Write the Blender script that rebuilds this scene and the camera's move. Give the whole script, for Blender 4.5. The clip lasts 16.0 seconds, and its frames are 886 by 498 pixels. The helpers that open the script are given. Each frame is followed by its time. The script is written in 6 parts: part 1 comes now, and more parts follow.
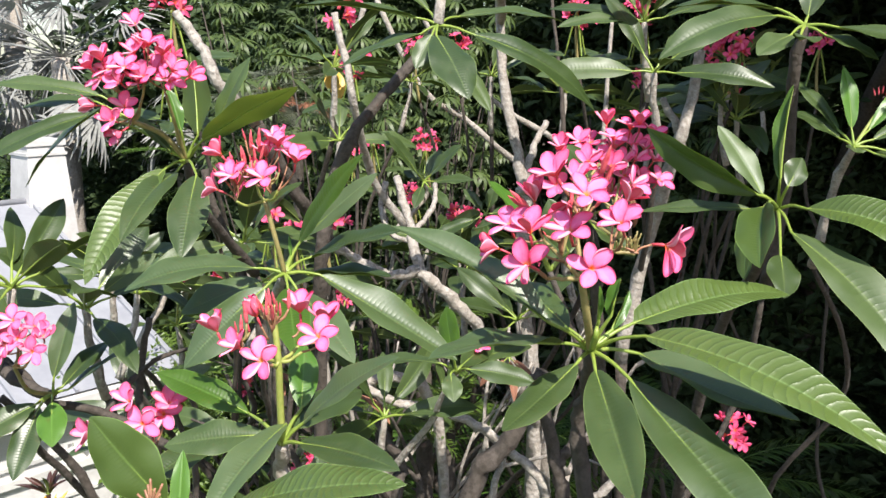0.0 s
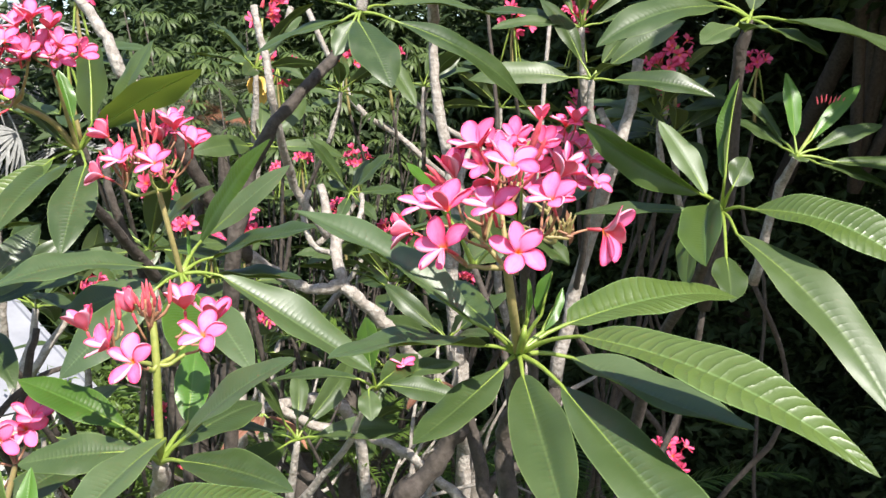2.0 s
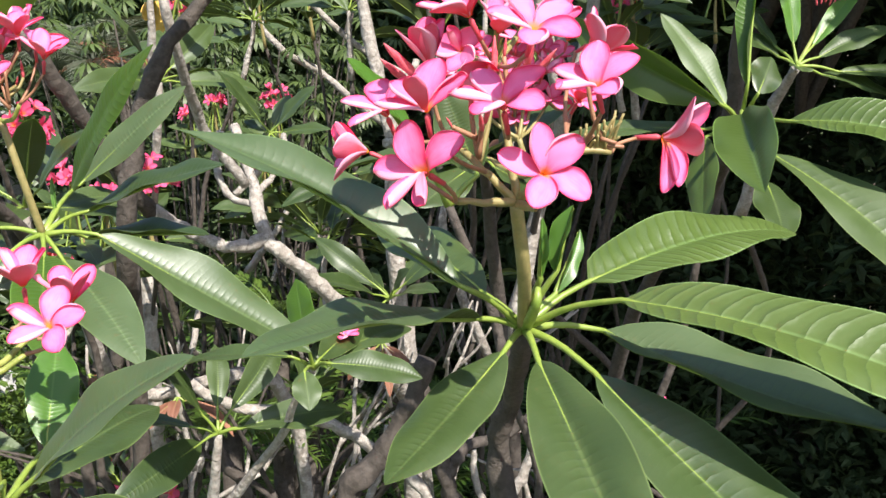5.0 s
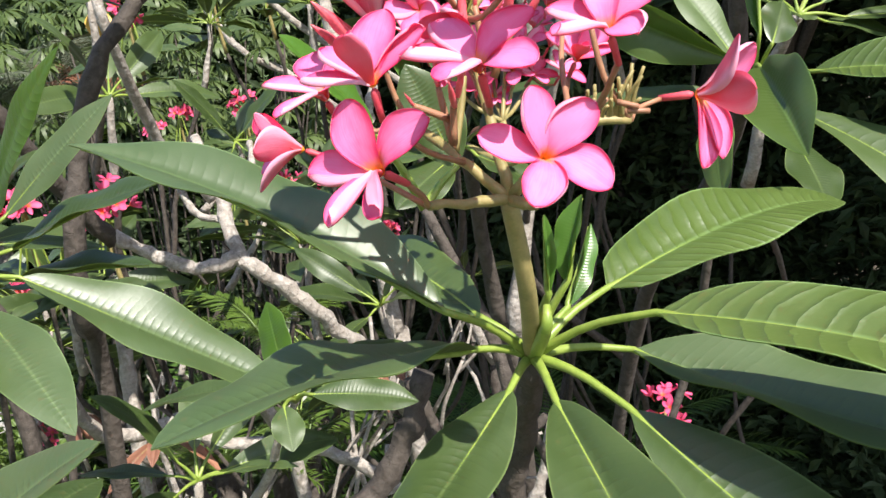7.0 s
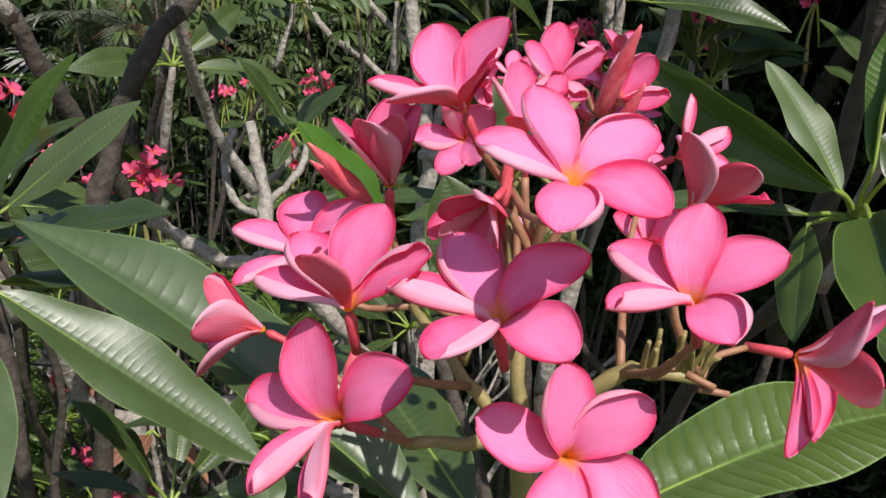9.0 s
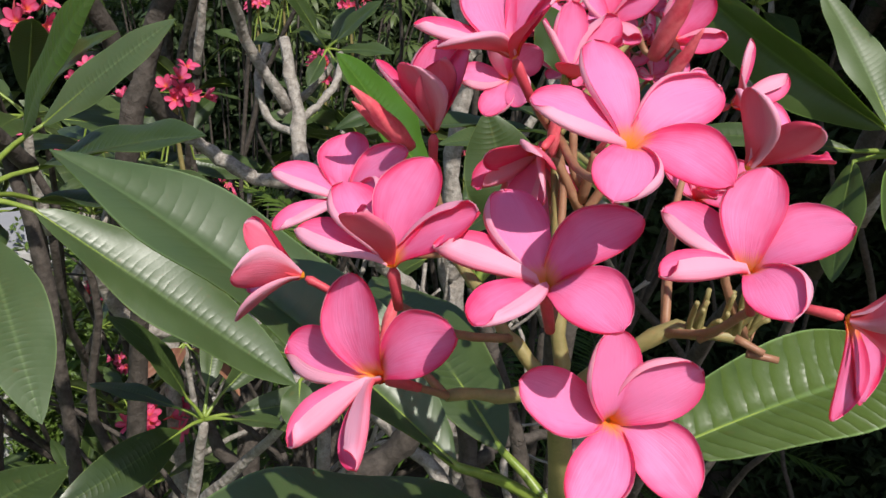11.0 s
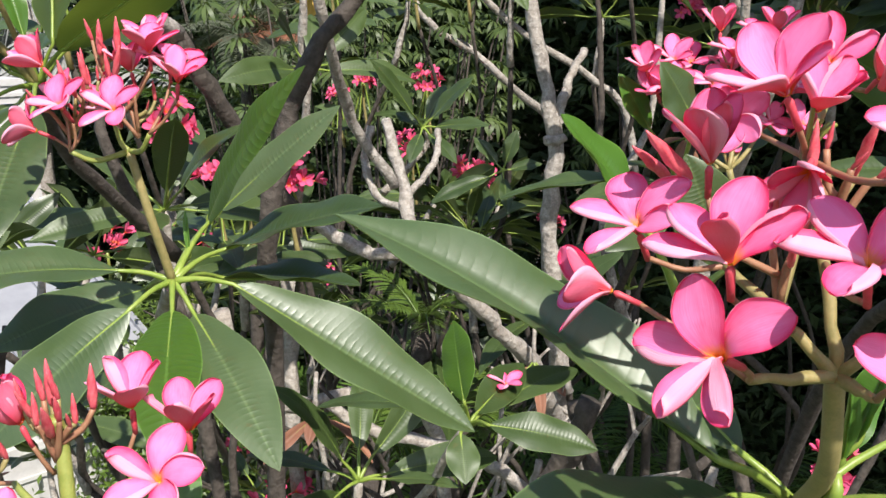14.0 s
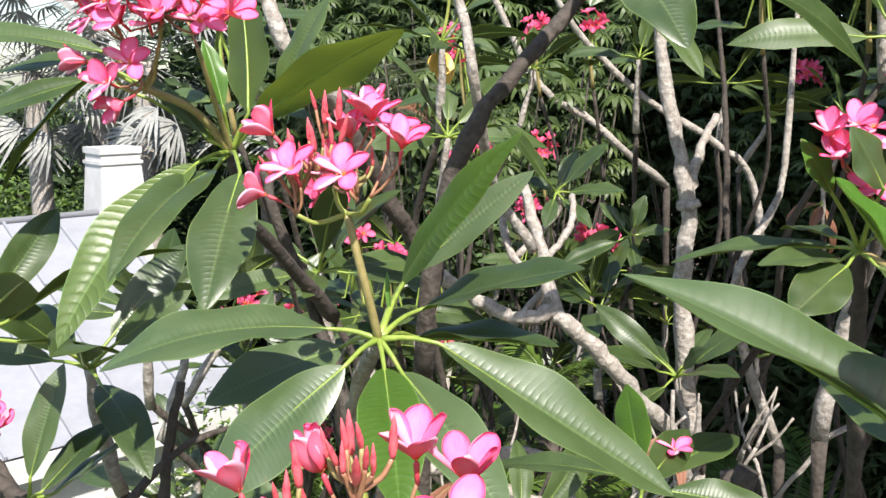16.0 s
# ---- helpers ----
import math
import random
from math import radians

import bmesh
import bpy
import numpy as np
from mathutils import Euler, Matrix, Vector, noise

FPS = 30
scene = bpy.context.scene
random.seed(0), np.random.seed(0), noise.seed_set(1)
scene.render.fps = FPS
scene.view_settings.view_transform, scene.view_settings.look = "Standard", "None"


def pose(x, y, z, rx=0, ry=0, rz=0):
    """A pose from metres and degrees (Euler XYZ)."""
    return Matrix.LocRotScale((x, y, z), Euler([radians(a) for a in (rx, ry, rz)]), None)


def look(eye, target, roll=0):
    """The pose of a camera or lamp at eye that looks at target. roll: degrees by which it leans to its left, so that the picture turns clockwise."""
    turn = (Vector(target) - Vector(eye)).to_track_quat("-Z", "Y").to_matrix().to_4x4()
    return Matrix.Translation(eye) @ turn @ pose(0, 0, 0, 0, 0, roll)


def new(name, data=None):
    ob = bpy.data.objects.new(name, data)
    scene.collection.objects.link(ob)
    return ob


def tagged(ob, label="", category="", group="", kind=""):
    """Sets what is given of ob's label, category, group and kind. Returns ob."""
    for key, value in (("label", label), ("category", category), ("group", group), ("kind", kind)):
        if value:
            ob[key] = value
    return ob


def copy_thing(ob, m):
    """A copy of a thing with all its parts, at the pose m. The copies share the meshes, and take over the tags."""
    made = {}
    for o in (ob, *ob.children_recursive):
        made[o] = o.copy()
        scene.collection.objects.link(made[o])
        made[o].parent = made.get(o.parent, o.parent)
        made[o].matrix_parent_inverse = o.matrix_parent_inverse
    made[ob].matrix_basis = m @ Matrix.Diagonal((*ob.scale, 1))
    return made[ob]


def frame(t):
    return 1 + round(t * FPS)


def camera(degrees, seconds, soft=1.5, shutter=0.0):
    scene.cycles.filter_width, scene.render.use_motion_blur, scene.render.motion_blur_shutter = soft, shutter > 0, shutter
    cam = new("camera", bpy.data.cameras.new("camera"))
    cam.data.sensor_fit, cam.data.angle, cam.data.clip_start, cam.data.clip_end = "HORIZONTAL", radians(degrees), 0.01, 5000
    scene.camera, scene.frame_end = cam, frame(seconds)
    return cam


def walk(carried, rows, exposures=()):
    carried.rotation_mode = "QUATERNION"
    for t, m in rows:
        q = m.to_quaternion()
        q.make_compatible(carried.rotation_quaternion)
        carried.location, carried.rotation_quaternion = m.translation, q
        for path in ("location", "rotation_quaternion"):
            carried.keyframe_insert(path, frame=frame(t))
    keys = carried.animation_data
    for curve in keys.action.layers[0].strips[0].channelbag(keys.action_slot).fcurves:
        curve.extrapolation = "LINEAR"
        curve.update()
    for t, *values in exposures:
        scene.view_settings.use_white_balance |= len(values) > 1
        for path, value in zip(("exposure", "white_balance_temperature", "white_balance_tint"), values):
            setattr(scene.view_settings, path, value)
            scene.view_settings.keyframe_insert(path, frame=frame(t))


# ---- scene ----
cam = camera(50.4, 16.0)
METRES, EYE, TILT, LEAN, TURN = 1.6, 5.0, -11.0, 0.0, 0.0
ROWS = [
    (0.0, 0.0, 0.0, 0.0, 0.0, 0.0, -0.0),
    (0.5, -0.0001, 0.0422, -0.0133, -0.06, -1.61, -0.67),
    (1.0, 0.0156, 0.0747, -0.0319, 0.04, -1.12, -0.22),
    (1.5, 0.0154, 0.113, -0.0384, -0.05, 0.44, -0.36),
    (2.0, 0.0309, 0.1354, -0.0445, -3.75, 2.0, -0.66),
    (2.5, 0.037, 0.158, -0.0459, -6.43, 3.01, 0.34),
    (3.0, 0.0249, 0.2049, -0.0608, -4.22, -0.83, -0.03),
    (3.5, -0.0049, 0.2745, -0.0562, -4.28, -1.49, 0.56),
    (4.0, -0.0018, 0.3373, -0.0558, -7.76, -1.55, 1.13),
    (6.5, 0.054, 0.5544, -0.0364, -7.82, -0.46, 3.14),
    (7.0, 0.0521, 0.5811, -0.0387, -8.76, -1.53, 7.06),
    (7.5, 0.0647, 0.6144, -0.0167, -10.27, -2.12, 2.86),
    (8.0, 0.0797, 0.6482, 0.0128, -8.54, -1.03, -1.34),
    (8.5, 0.0871, 0.6732, 0.0324, -6.5, -1.15, -2.88),
    (11.0, 0.0826, 0.6892, 0.0513, -3.24, -7.3, -5.1),
    (11.5, 0.0688, 0.6855, 0.0451, -4.62, -7.17, -4.99),
    (12.0, 0.0666, 0.6825, 0.0418, -5.89, -6.9, -4.55),
    (12.5, 0.0483, 0.6698, 0.04, -5.75, -5.92, -3.53),
    (13.0, 0.0358, 0.6588, 0.0361, -3.38, -4.83, -2.16),
    (13.5, 0.0184, 0.6406, 0.0349, -1.22, -3.74, -0.82),
    (14.0, -0.0061, 0.6271, 0.035, 0.1, -2.99, -0.51),
    (14.5, -0.0249, 0.6203, 0.0318, 1.07, -1.47, 0.42),
    (15.0, -0.0512, 0.6183, 0.0308, 2.05, -0.07, 0.73),
    (15.5, -0.0809, 0.6129, 0.0332, 2.98, 0.52, -0.91),
    (16.0, -0.1105, 0.6051, 0.0308, 5.13, 0.93, -0.92),
]
LIGHTING = [(0.0, 0.80), (3.5, 1.03), (6.4, 0.86), (7.0, 0.90), (7.5, 0.76), (8.0, 0.24), (8.5, 0.06), (11.0, -0.06), (12.5, -0.04), (13.5, 0.36), (14.5, 0.70), (16.0, 0.92)]
walk(cam, [(t, pose(0, 0, EYE, TILT, LEAN, TURN) @ pose(METRES * x, METRES * y, METRES * z, 90 + pitch, roll, yaw)) for t, x, y, z, yaw, pitch, roll in ROWS], LIGHTING)

# ---- light ----
SUN = Vector((0.22, -0.60, 0.77)).normalized()          # towards the sun
world = bpy.data.worlds.new("sky")
scene.world = world
world.use_nodes = True
wn = world.node_tree.nodes
sky = wn.new("ShaderNodeTexSky")
sky.sky_type, sky.sun_disc = "NISHITA", False
sky.sun_elevation = math.asin(SUN.z)
sky.sun_rotation = math.atan2(SUN.x, SUN.y)
wn["Background"].inputs["Strength"].default_value = 0.12
world.node_tree.links.new(sky.outputs[0], wn["Background"].inputs["Color"])
sun = new("sun", bpy.data.lights.new("sun", "SUN"))
sun.data.energy, sun.data.angle, sun.data.color = 4.85, radians(0.53), (1.0, 0.95, 0.87)
sun.matrix_world = look(SUN * 30, (0, 0, 0))


# ---- materials ----
def nodes(name):
    m = bpy.data.materials.new(name)
    m.use_nodes = True
    t = m.node_tree
    return m, t, t.nodes["Principled BSDF"], t.nodes["Material Output"]


def add(t, kind, **inputs):
    n = t.nodes.new("ShaderNode" + kind)
    for k, v in inputs.items():
        if k in ("operation", "blend_type", "data_type", "noise_dimensions", "feature"):
            set_kind(n, k, v)
        else:
            put(t, n.inputs[int(k[1:])] if k[0] == "i" and k[1:].isdigit() else n.inputs[k], v)
    return n


def set_kind(n, k, v):
    if k == "operation":
        n.operation = v
    elif k == "blend_type":
        n.blend_type = v
    elif k == "data_type":
        n.data_type = v
    elif k == "feature":
        n.feature = v
    else:
        n.noise_dimensions = v


def put(t, socket, v):
    if isinstance(v, bpy.types.NodeSocket):
        t.links.new(v, socket)
    elif isinstance(v, (tuple, list)) and len(v) == 3 and socket.type == "RGBA":
        socket.default_value = (*v, 1)
    else:
        socket.default_value = v


def calc(t, op, a, b=0.0, c=0.0):
    return add(t, "Math", operation=op, i0=a, i1=b, i2=c).outputs[0]


def mix(t, fac, a, b):
    n = add(t, "MixRGB", i0=fac, i1=a, i2=b)
    return n.outputs[0]


def ramp(t, fac, *stops):
    n = add(t, "ValToRGB", i0=fac)
    e = n.color_ramp.elements
    while len(e) < len(stops):
        e.new(0.5)
    for el, (p, c) in zip(e, stops):
        el.position = p
        el.color = (c, c, c, 1) if isinstance(c, (int, float)) else (*c, 1)
    return n.outputs[0]


def noisy(t, coords, scale, detail=3.0, rough=0.6):
    return add(t, "TexNoise", Vector=coords, Scale=scale, Detail=detail, Roughness=rough).outputs[0]


def bump(t, p, height, strength, distance):
    b = add(t, "Bump", Height=height, Strength=strength, Distance=distance)
    t.links.new(b.outputs[0], p.inputs["Normal"])


def see_through(t, p, out, colour, amount):
    """Light that comes through a thin blade."""
    tr = add(t, "BsdfTranslucent", Color=colour)
    m = add(t, "MixShader", i0=amount, i1=p.outputs[0], i2=tr.outputs[0])
    t.links.new(m.outputs[0], out.inputs[0])


def leaf_material(name, dark, light, vein, rough, through_colour, amount, reach=0.35, count=28.0, relief=0.25, gloss=0.8, ribs=0.30, pale=0.0):
    """A leathery blade: side veins sunk beside the midrib, that reach outwards as far as reach tells; a rim painted
    pale as if it caught light; blotches and dust.
    """
    m, t, p, out = nodes(name)
    uv = add(t, "SeparateXYZ", Vector=add(t, "UVMap").outputs[0]).outputs
    pos = add(t, "TexCoord").outputs["Object"]
    rnd = add(t, "ObjectInfo").outputs["Random"]
    across = calc(t, "MULTIPLY", calc(t, "ABSOLUTE", calc(t, "SUBTRACT", uv[1], 0.5)), 2.0)
    wob = calc(t, "MULTIPLY", noisy(t, pos, 30.0), 0.8)
    phase = calc(t, "ADD", calc(t, "SUBTRACT", calc(t, "MULTIPLY", uv[0], count), calc(t, "MULTIPLY", calc(t, "POWER", across, 1.6), 1.25)), wob)
    tri = calc(t, "MULTIPLY", calc(t, "ABSOLUTE", calc(t, "SUBTRACT", calc(t, "FRACT", phase), 0.5)), 2.0)
    line = ramp(t, tri, (0.84, 0.0), (1.0, 1.0))
    rib = ramp(t, across, (0.015, 1.0), (0.06, 0.0))
    near_rib = ramp(t, across, (0.10, 1.0), (min(0.99, 0.12 + reach), 0.0)) if reach < 1 else calc(t, "ADD", 1.0, 0.0)
    mottled = noisy(t, pos, 11.0, 5.0)
    blotch = noisy(t, pos, 46.0, 3.0)
    fine = noisy(t, pos, 330.0, 3.0)
    tone = calc(t, "ADD", calc(t, "MULTIPLY", calc(t, "ADD", mottled, calc(t, "MULTIPLY", calc(t, "SUBTRACT", blotch, 0.5), 0.5)), 0.6), calc(t, "MULTIPLY", rnd, 0.5))
    col = mix(t, ramp(t, tone, (0.25, 0.0), (0.8, 1.0)), dark, light)
    col = mix(t, calc(t, "MULTIPLY", fine, 0.14), col, vein)
    fading = calc(t, "ADD", calc(t, "MULTIPLY", near_rib, 0.8), 0.2)
    col = mix(t, calc(t, "MULTIPLY", calc(t, "MULTIPLY", line, fading), ribs), col, tuple(0.5 * c for c in dark))
    col = mix(t, calc(t, "MULTIPLY", ramp(t, tri, (0.88, 0.0), (0.97, 1.0)), pale), col, vein)
    col = mix(t, calc(t, "MULTIPLY", rib, 0.22), col, tuple(min(1, 1.6 * c) for c in vein))
    # Edge highlight painted in: the rim paler, as where it catches light.
    col = mix(t, calc(t, "MULTIPLY", ramp(t, across, (0.955, 0.0), (0.985, 1.0)), 0.45), col, tuple(min(1, 1.5 * c) for c in vein))
    spots = ramp(t, noisy(t, pos, 60.0, 2.0), (0.69, 0.0), (0.74, 1.0))
    col = mix(t, calc(t, "MULTIPLY", spots, 0.35), col, (0.13, 0.10, 0.03))
    put(t, p.inputs["Base Color"], col)
    uneven = calc(t, "ADD", calc(t, "MULTIPLY", calc(t, "SUBTRACT", mottled, 0.5), 0.25), calc(t, "MULTIPLY", calc(t, "SUBTRACT", blotch, 0.5), 0.16))
    put(t, p.inputs["Roughness"], calc(t, "ADD", rough, calc(t, "ADD", uneven, calc(t, "MULTIPLY", calc(t, "SUBTRACT", rnd, 0.5), 0.12))))
    p.inputs["Specular IOR Level"].default_value = gloss
    p.inputs["IOR"].default_value = 1.58
    pillow = calc(t, "MULTIPLY", calc(t, "SUBTRACT", 1.0, calc(t, "POWER", tri, 3.0)), calc(t, "ADD", calc(t, "MULTIPLY", near_rib, 0.85), 0.15))
    swell = calc(t, "ADD", pillow, calc(t, "ADD", calc(t, "MULTIPLY", mottled, 0.9), calc(t, "ADD", calc(t, "MULTIPLY", blotch, 0.45), calc(t, "MULTIPLY", fine, 0.07))))
    bump(t, p, swell, relief, 0.004)
    see_through(t, p, out, through_colour, amount)
    return m


LEAF = leaf_material("leaf_green", (0.025, 0.047, 0.011), (0.058, 0.094, 0.024), (0.14, 0.19, 0.06), 0.44, (0.24, 0.36, 0.03), 0.13, relief=0.16, gloss=0.6)
FRESH = leaf_material("fresh_leaf_green", (0.053, 0.088, 0.012), (0.088, 0.130, 0.023), (0.22, 0.34, 0.12), 0.42, (0.26, 0.42, 0.03), 0.18, 1.0, 24.0, relief=0.38, gloss=0.65, ribs=0.16, pale=0.05)
RIBBED = leaf_material("ribbed_leaf_green", (0.050, 0.108, 0.010), (0.078, 0.158, 0.018), (0.16, 0.27, 0.06), 0.42, (0.28, 0.52, 0.02), 0.30, 1.0, 26.0, relief=0.17, gloss=0.4, ribs=0.17)
QUILTED = leaf_material("quilted_leaf_green", (0.039, 0.070, 0.017), (0.070, 0.110, 0.033), (0.16, 0.23, 0.08), 0.48, (0.24, 0.36, 0.03), 0.13, 0.24, 34.0, relief=0.17, gloss=0.9, ribs=0.22, pale=0.06)
SHEEN = leaf_material("sheeny_leaf_green", (0.047, 0.081, 0.020), (0.078, 0.119, 0.035), (0.14, 0.21, 0.08), 0.50, (0.24, 0.36, 0.03), 0.13, 0.7, 30.0, relief=0.10, gloss=0.9, ribs=0.12, pale=0.04)
SMOOTH = leaf_material("smooth_leaf_green", (0.041, 0.070, 0.012), (0.064, 0.101, 0.020), (0.16, 0.26, 0.06), 0.45, (0.24, 0.42, 0.02), 0.16, relief=0.10, gloss=0.45)
BACKLIT = leaf_material("thin_leaf", (0.050, 0.080, 0.018), (0.075, 0.115, 0.026), (0.14, 0.20, 0.06), 0.5, (0.21, 0.28, 0.03), 0.32, relief=0.08, gloss=0.4, ribs=0.1)
UNDER = leaf_material("leaf_underside", (0.097, 0.130, 0.049), (0.131, 0.170, 0.063), (0.15, 0.21, 0.08), 0.62, (0.22, 0.34, 0.02), 0.34, 1.0, gloss=0.35)
YOUNG = leaf_material("young_leaf", (0.060, 0.145, 0.018), (0.090, 0.20, 0.028), (0.18, 0.32, 0.06), 0.40, (0.25, 0.48, 0.02), 0.25, relief=0.12, gloss=0.5)
OLDLEAF = leaf_material("yellowed_leaf", (0.60, 0.30, 0.015), (0.75, 0.42, 0.02), (0.7, 0.45, 0.05), 0.5, (0.8, 0.4, 0.02), 0.2)
DARKRED = leaf_material("dark_red_leaf", (0.030, 0.010, 0.010), (0.085, 0.026, 0.020), (0.12, 0.05, 0.03), 0.45, (0.2, 0.03, 0.02), 0.12)
DRYLEAF = leaf_material("dry_leaf", (0.16, 0.055, 0.03), (0.30, 0.12, 0.06), (0.3, 0.15, 0.08), 0.75, (0.3, 0.12, 0.05), 0.1)


def plain(name, a, b, rough, scale=40.0, relief=0.0008, metal=0.0):
    m, t, p, out = nodes(name)
    pos = add(t, "TexCoord").outputs["Object"]
    n1, n2 = noisy(t, pos, scale, 4.0), noisy(t, pos, scale * 6, 3.0)
    k = ramp(t, calc(t, "ADD", calc(t, "MULTIPLY", n1, 0.7), calc(t, "MULTIPLY", n2, 0.3)), (0.35, 0.0), (0.65, 1.0))
    put(t, p.inputs["Base Color"], mix(t, k, a, b))
    put(t, p.inputs["Roughness"], calc(t, "ADD", rough - 0.08, calc(t, "MULTIPLY", n1, 0.16)))
    p.inputs["Metallic"].default_value = metal
    bump(t, p, calc(t, "ADD", n1, calc(t, "MULTIPLY", n2, 0.5)), 0.6, relief)
    return m


PETIOLE = plain("leaf_stalk", (0.17, 0.25, 0.038), (0.27, 0.34, 0.065), 0.4, 60.0, 0.0004)
STALK = plain("flower_stalk", (0.22, 0.19, 0.07), (0.34, 0.27, 0.11), 0.5, 70.0, 0.0006)
GREENSTALK = plain("green_flower_stalk", (0.21, 0.25, 0.05), (0.31, 0.33, 0.085), 0.45, 70.0, 0.0005)
PEDICEL = plain("pink_flower_stem", (0.27, 0.12, 0.075), (0.38, 0.20, 0.11), 0.5, 90.0, 0.0004)


def bark_material(name, a, b, c, wear=1.0):
    m, t, p, out = nodes(name)
    pos = add(t, "TexCoord").outputs["Object"]
    big, mid, fine = noisy(t, pos, 7.0, 4.0), noisy(t, pos, 38.0, 4.0, 0.7), noisy(t, pos, 170.0, 3.0)
    scars = add(t, "TexVoronoi", Vector=pos, Scale=48.0).outputs["Distance"]
    along = add(t, "SeparateXYZ", Vector=add(t, "UVMap").outputs[0]).outputs[0]
    ring = calc(t, "ABSOLUTE", calc(t, "SUBTRACT", calc(t, "FRACT", calc(t, "ADD", calc(t, "MULTIPLY", along, 3.3), calc(t, "MULTIPLY", mid, 2.2))), 0.5))
    col = mix(t, ramp(t, mid, (0.40, 0.0), (0.58, 1.0)), a, b)
    col = mix(t, calc(t, "MULTIPLY", ramp(t, big, (0.45, 0.0), (0.65, 1.0)), 0.55), col, c)
    col = mix(t, calc(t, "MULTIPLY", ramp(t, fine, (0.42, 0.0), (0.60, 1.0)), 0.35 * wear), col, tuple(0.45 * v for v in a))
    col = mix(t, calc(t, "MULTIPLY", ramp(t, ring, (0.0, 1.0), (0.07, 0.0)), 0.45 * wear), col, tuple(0.4 * v for v in a))
    col = mix(t, calc(t, "MULTIPLY", ramp(t, scars, (0.0, 1.0), (0.20, 0.0)), 0.45 * wear), col, tuple(0.30 * v for v in a))
    put(t, p.inputs["Base Color"], col)
    p.inputs["Roughness"].default_value = 0.85
    h = calc(t, "ADD", calc(t, "MULTIPLY", mid, 1.0), calc(t, "ADD", calc(t, "MULTIPLY", fine, 0.5), calc(t, "MULTIPLY", scars, 1.0)))
    bump(t, p, calc(t, "ADD", h, calc(t, "MULTIPLY", ramp(t, ring, (0.0, 0.0), (0.10, 1.0)), 0.4)), 0.9 * wear, 0.009)
    return m


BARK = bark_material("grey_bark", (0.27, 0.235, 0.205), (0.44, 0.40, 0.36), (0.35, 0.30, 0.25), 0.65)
# Shaded copy of the grey bark, its darkness put into the colour.
DARKSHADEBARK = bark_material("dark_shade_bark", (0.048, 0.038, 0.031), (0.086, 0.070, 0.059), (0.066, 0.052, 0.041), 0.5)


def petal_material(name, edge, heart, throat, glow, amount=0.30, spread=0.24, lip=None):
    m, t, p, out = nodes(name)
    uv = add(t, "SeparateXYZ", Vector=add(t, "UVMap").outputs[0]).outputs
    pos = add(t, "TexCoord").outputs["Object"]
    rnd = add(t, "ObjectInfo").outputs["Random"]
    across = calc(t, "MULTIPLY", calc(t, "ABSOLUTE", calc(t, "SUBTRACT", uv[1], 0.5)), 2.0)
    fan = calc(t, "ADD", calc(t, "MULTIPLY", calc(t, "SUBTRACT", uv[1], 0.5), 26.0), calc(t, "MULTIPLY", rnd, 9.0))
    streak = noisy(t, add(t, "CombineXYZ", X=calc(t, "MULTIPLY", uv[0], 1.6), Y=fan, Z=calc(t, "MULTIPLY", rnd, 20.0)).outputs[0], 1.3, 3.0)
    cloud = noisy(t, add(t, "CombineXYZ", X=calc(t, "MULTIPLY", uv[0], 3.0), Y=calc(t, "MULTIPLY", uv[1], 3.0), Z=calc(t, "MULTIPLY", rnd, 31.0)).outputs[0], 1.0, 2.0)
    rim = calc(t, "ADD", calc(t, "MULTIPLY", calc(t, "POWER", across, 2.4), 0.8), calc(t, "MULTIPLY", calc(t, "POWER", uv[0], 5.0), 0.5))
    rim = calc(t, "ADD", rim, calc(t, "MULTIPLY", calc(t, "SUBTRACT", 1.0, ramp(t, uv[0], (0.10, 0.0), (0.55, 1.0))), 0.35))
    rim = calc(t, "ADD", rim, calc(t, "MULTIPLY", calc(t, "SUBTRACT", streak, 0.5), 0.5))
    rim = calc(t, "ADD", rim, calc(t, "MULTIPLY", calc(t, "SUBTRACT", cloud, 0.5), 0.9))
    rim = calc(t, "ADD", rim, calc(t, "MULTIPLY", calc(t, "SUBTRACT", rnd, 0.5), 0.40))
    col = mix(t, ramp(t, rim, (0.05, 0.0), (1.0, 1.0)), heart, edge)
    gold = calc(t, "ADD", uv[0], calc(t, "MULTIPLY", calc(t, "SUBTRACT", streak, 0.5), 0.22))
    col = mix(t, ramp(t, gold, (0.05, 0.95), (spread, 0.0)), col, throat)
    if lip:
        col = mix(t, calc(t, "MULTIPLY", ramp(t, calc(t, "ADD", uv[1], calc(t, "MULTIPLY", calc(t, "SUBTRACT", streak, 0.5), 0.12)), (0.64, 0.0), (0.80, 1.0)), 0.9), col, lip)
    put(t, p.inputs["Base Color"], col)
    p.inputs["Roughness"].default_value = 0.5
    p.inputs["Specular IOR Level"].default_value = 0.3
    bump(t, p, calc(t, "ADD", streak, calc(t, "MULTIPLY", noisy(t, pos, 300.0), 0.3)), 0.4, 0.0008)
    see_through(t, p, out, mix(t, 0.6, col, glow), amount)
    return m


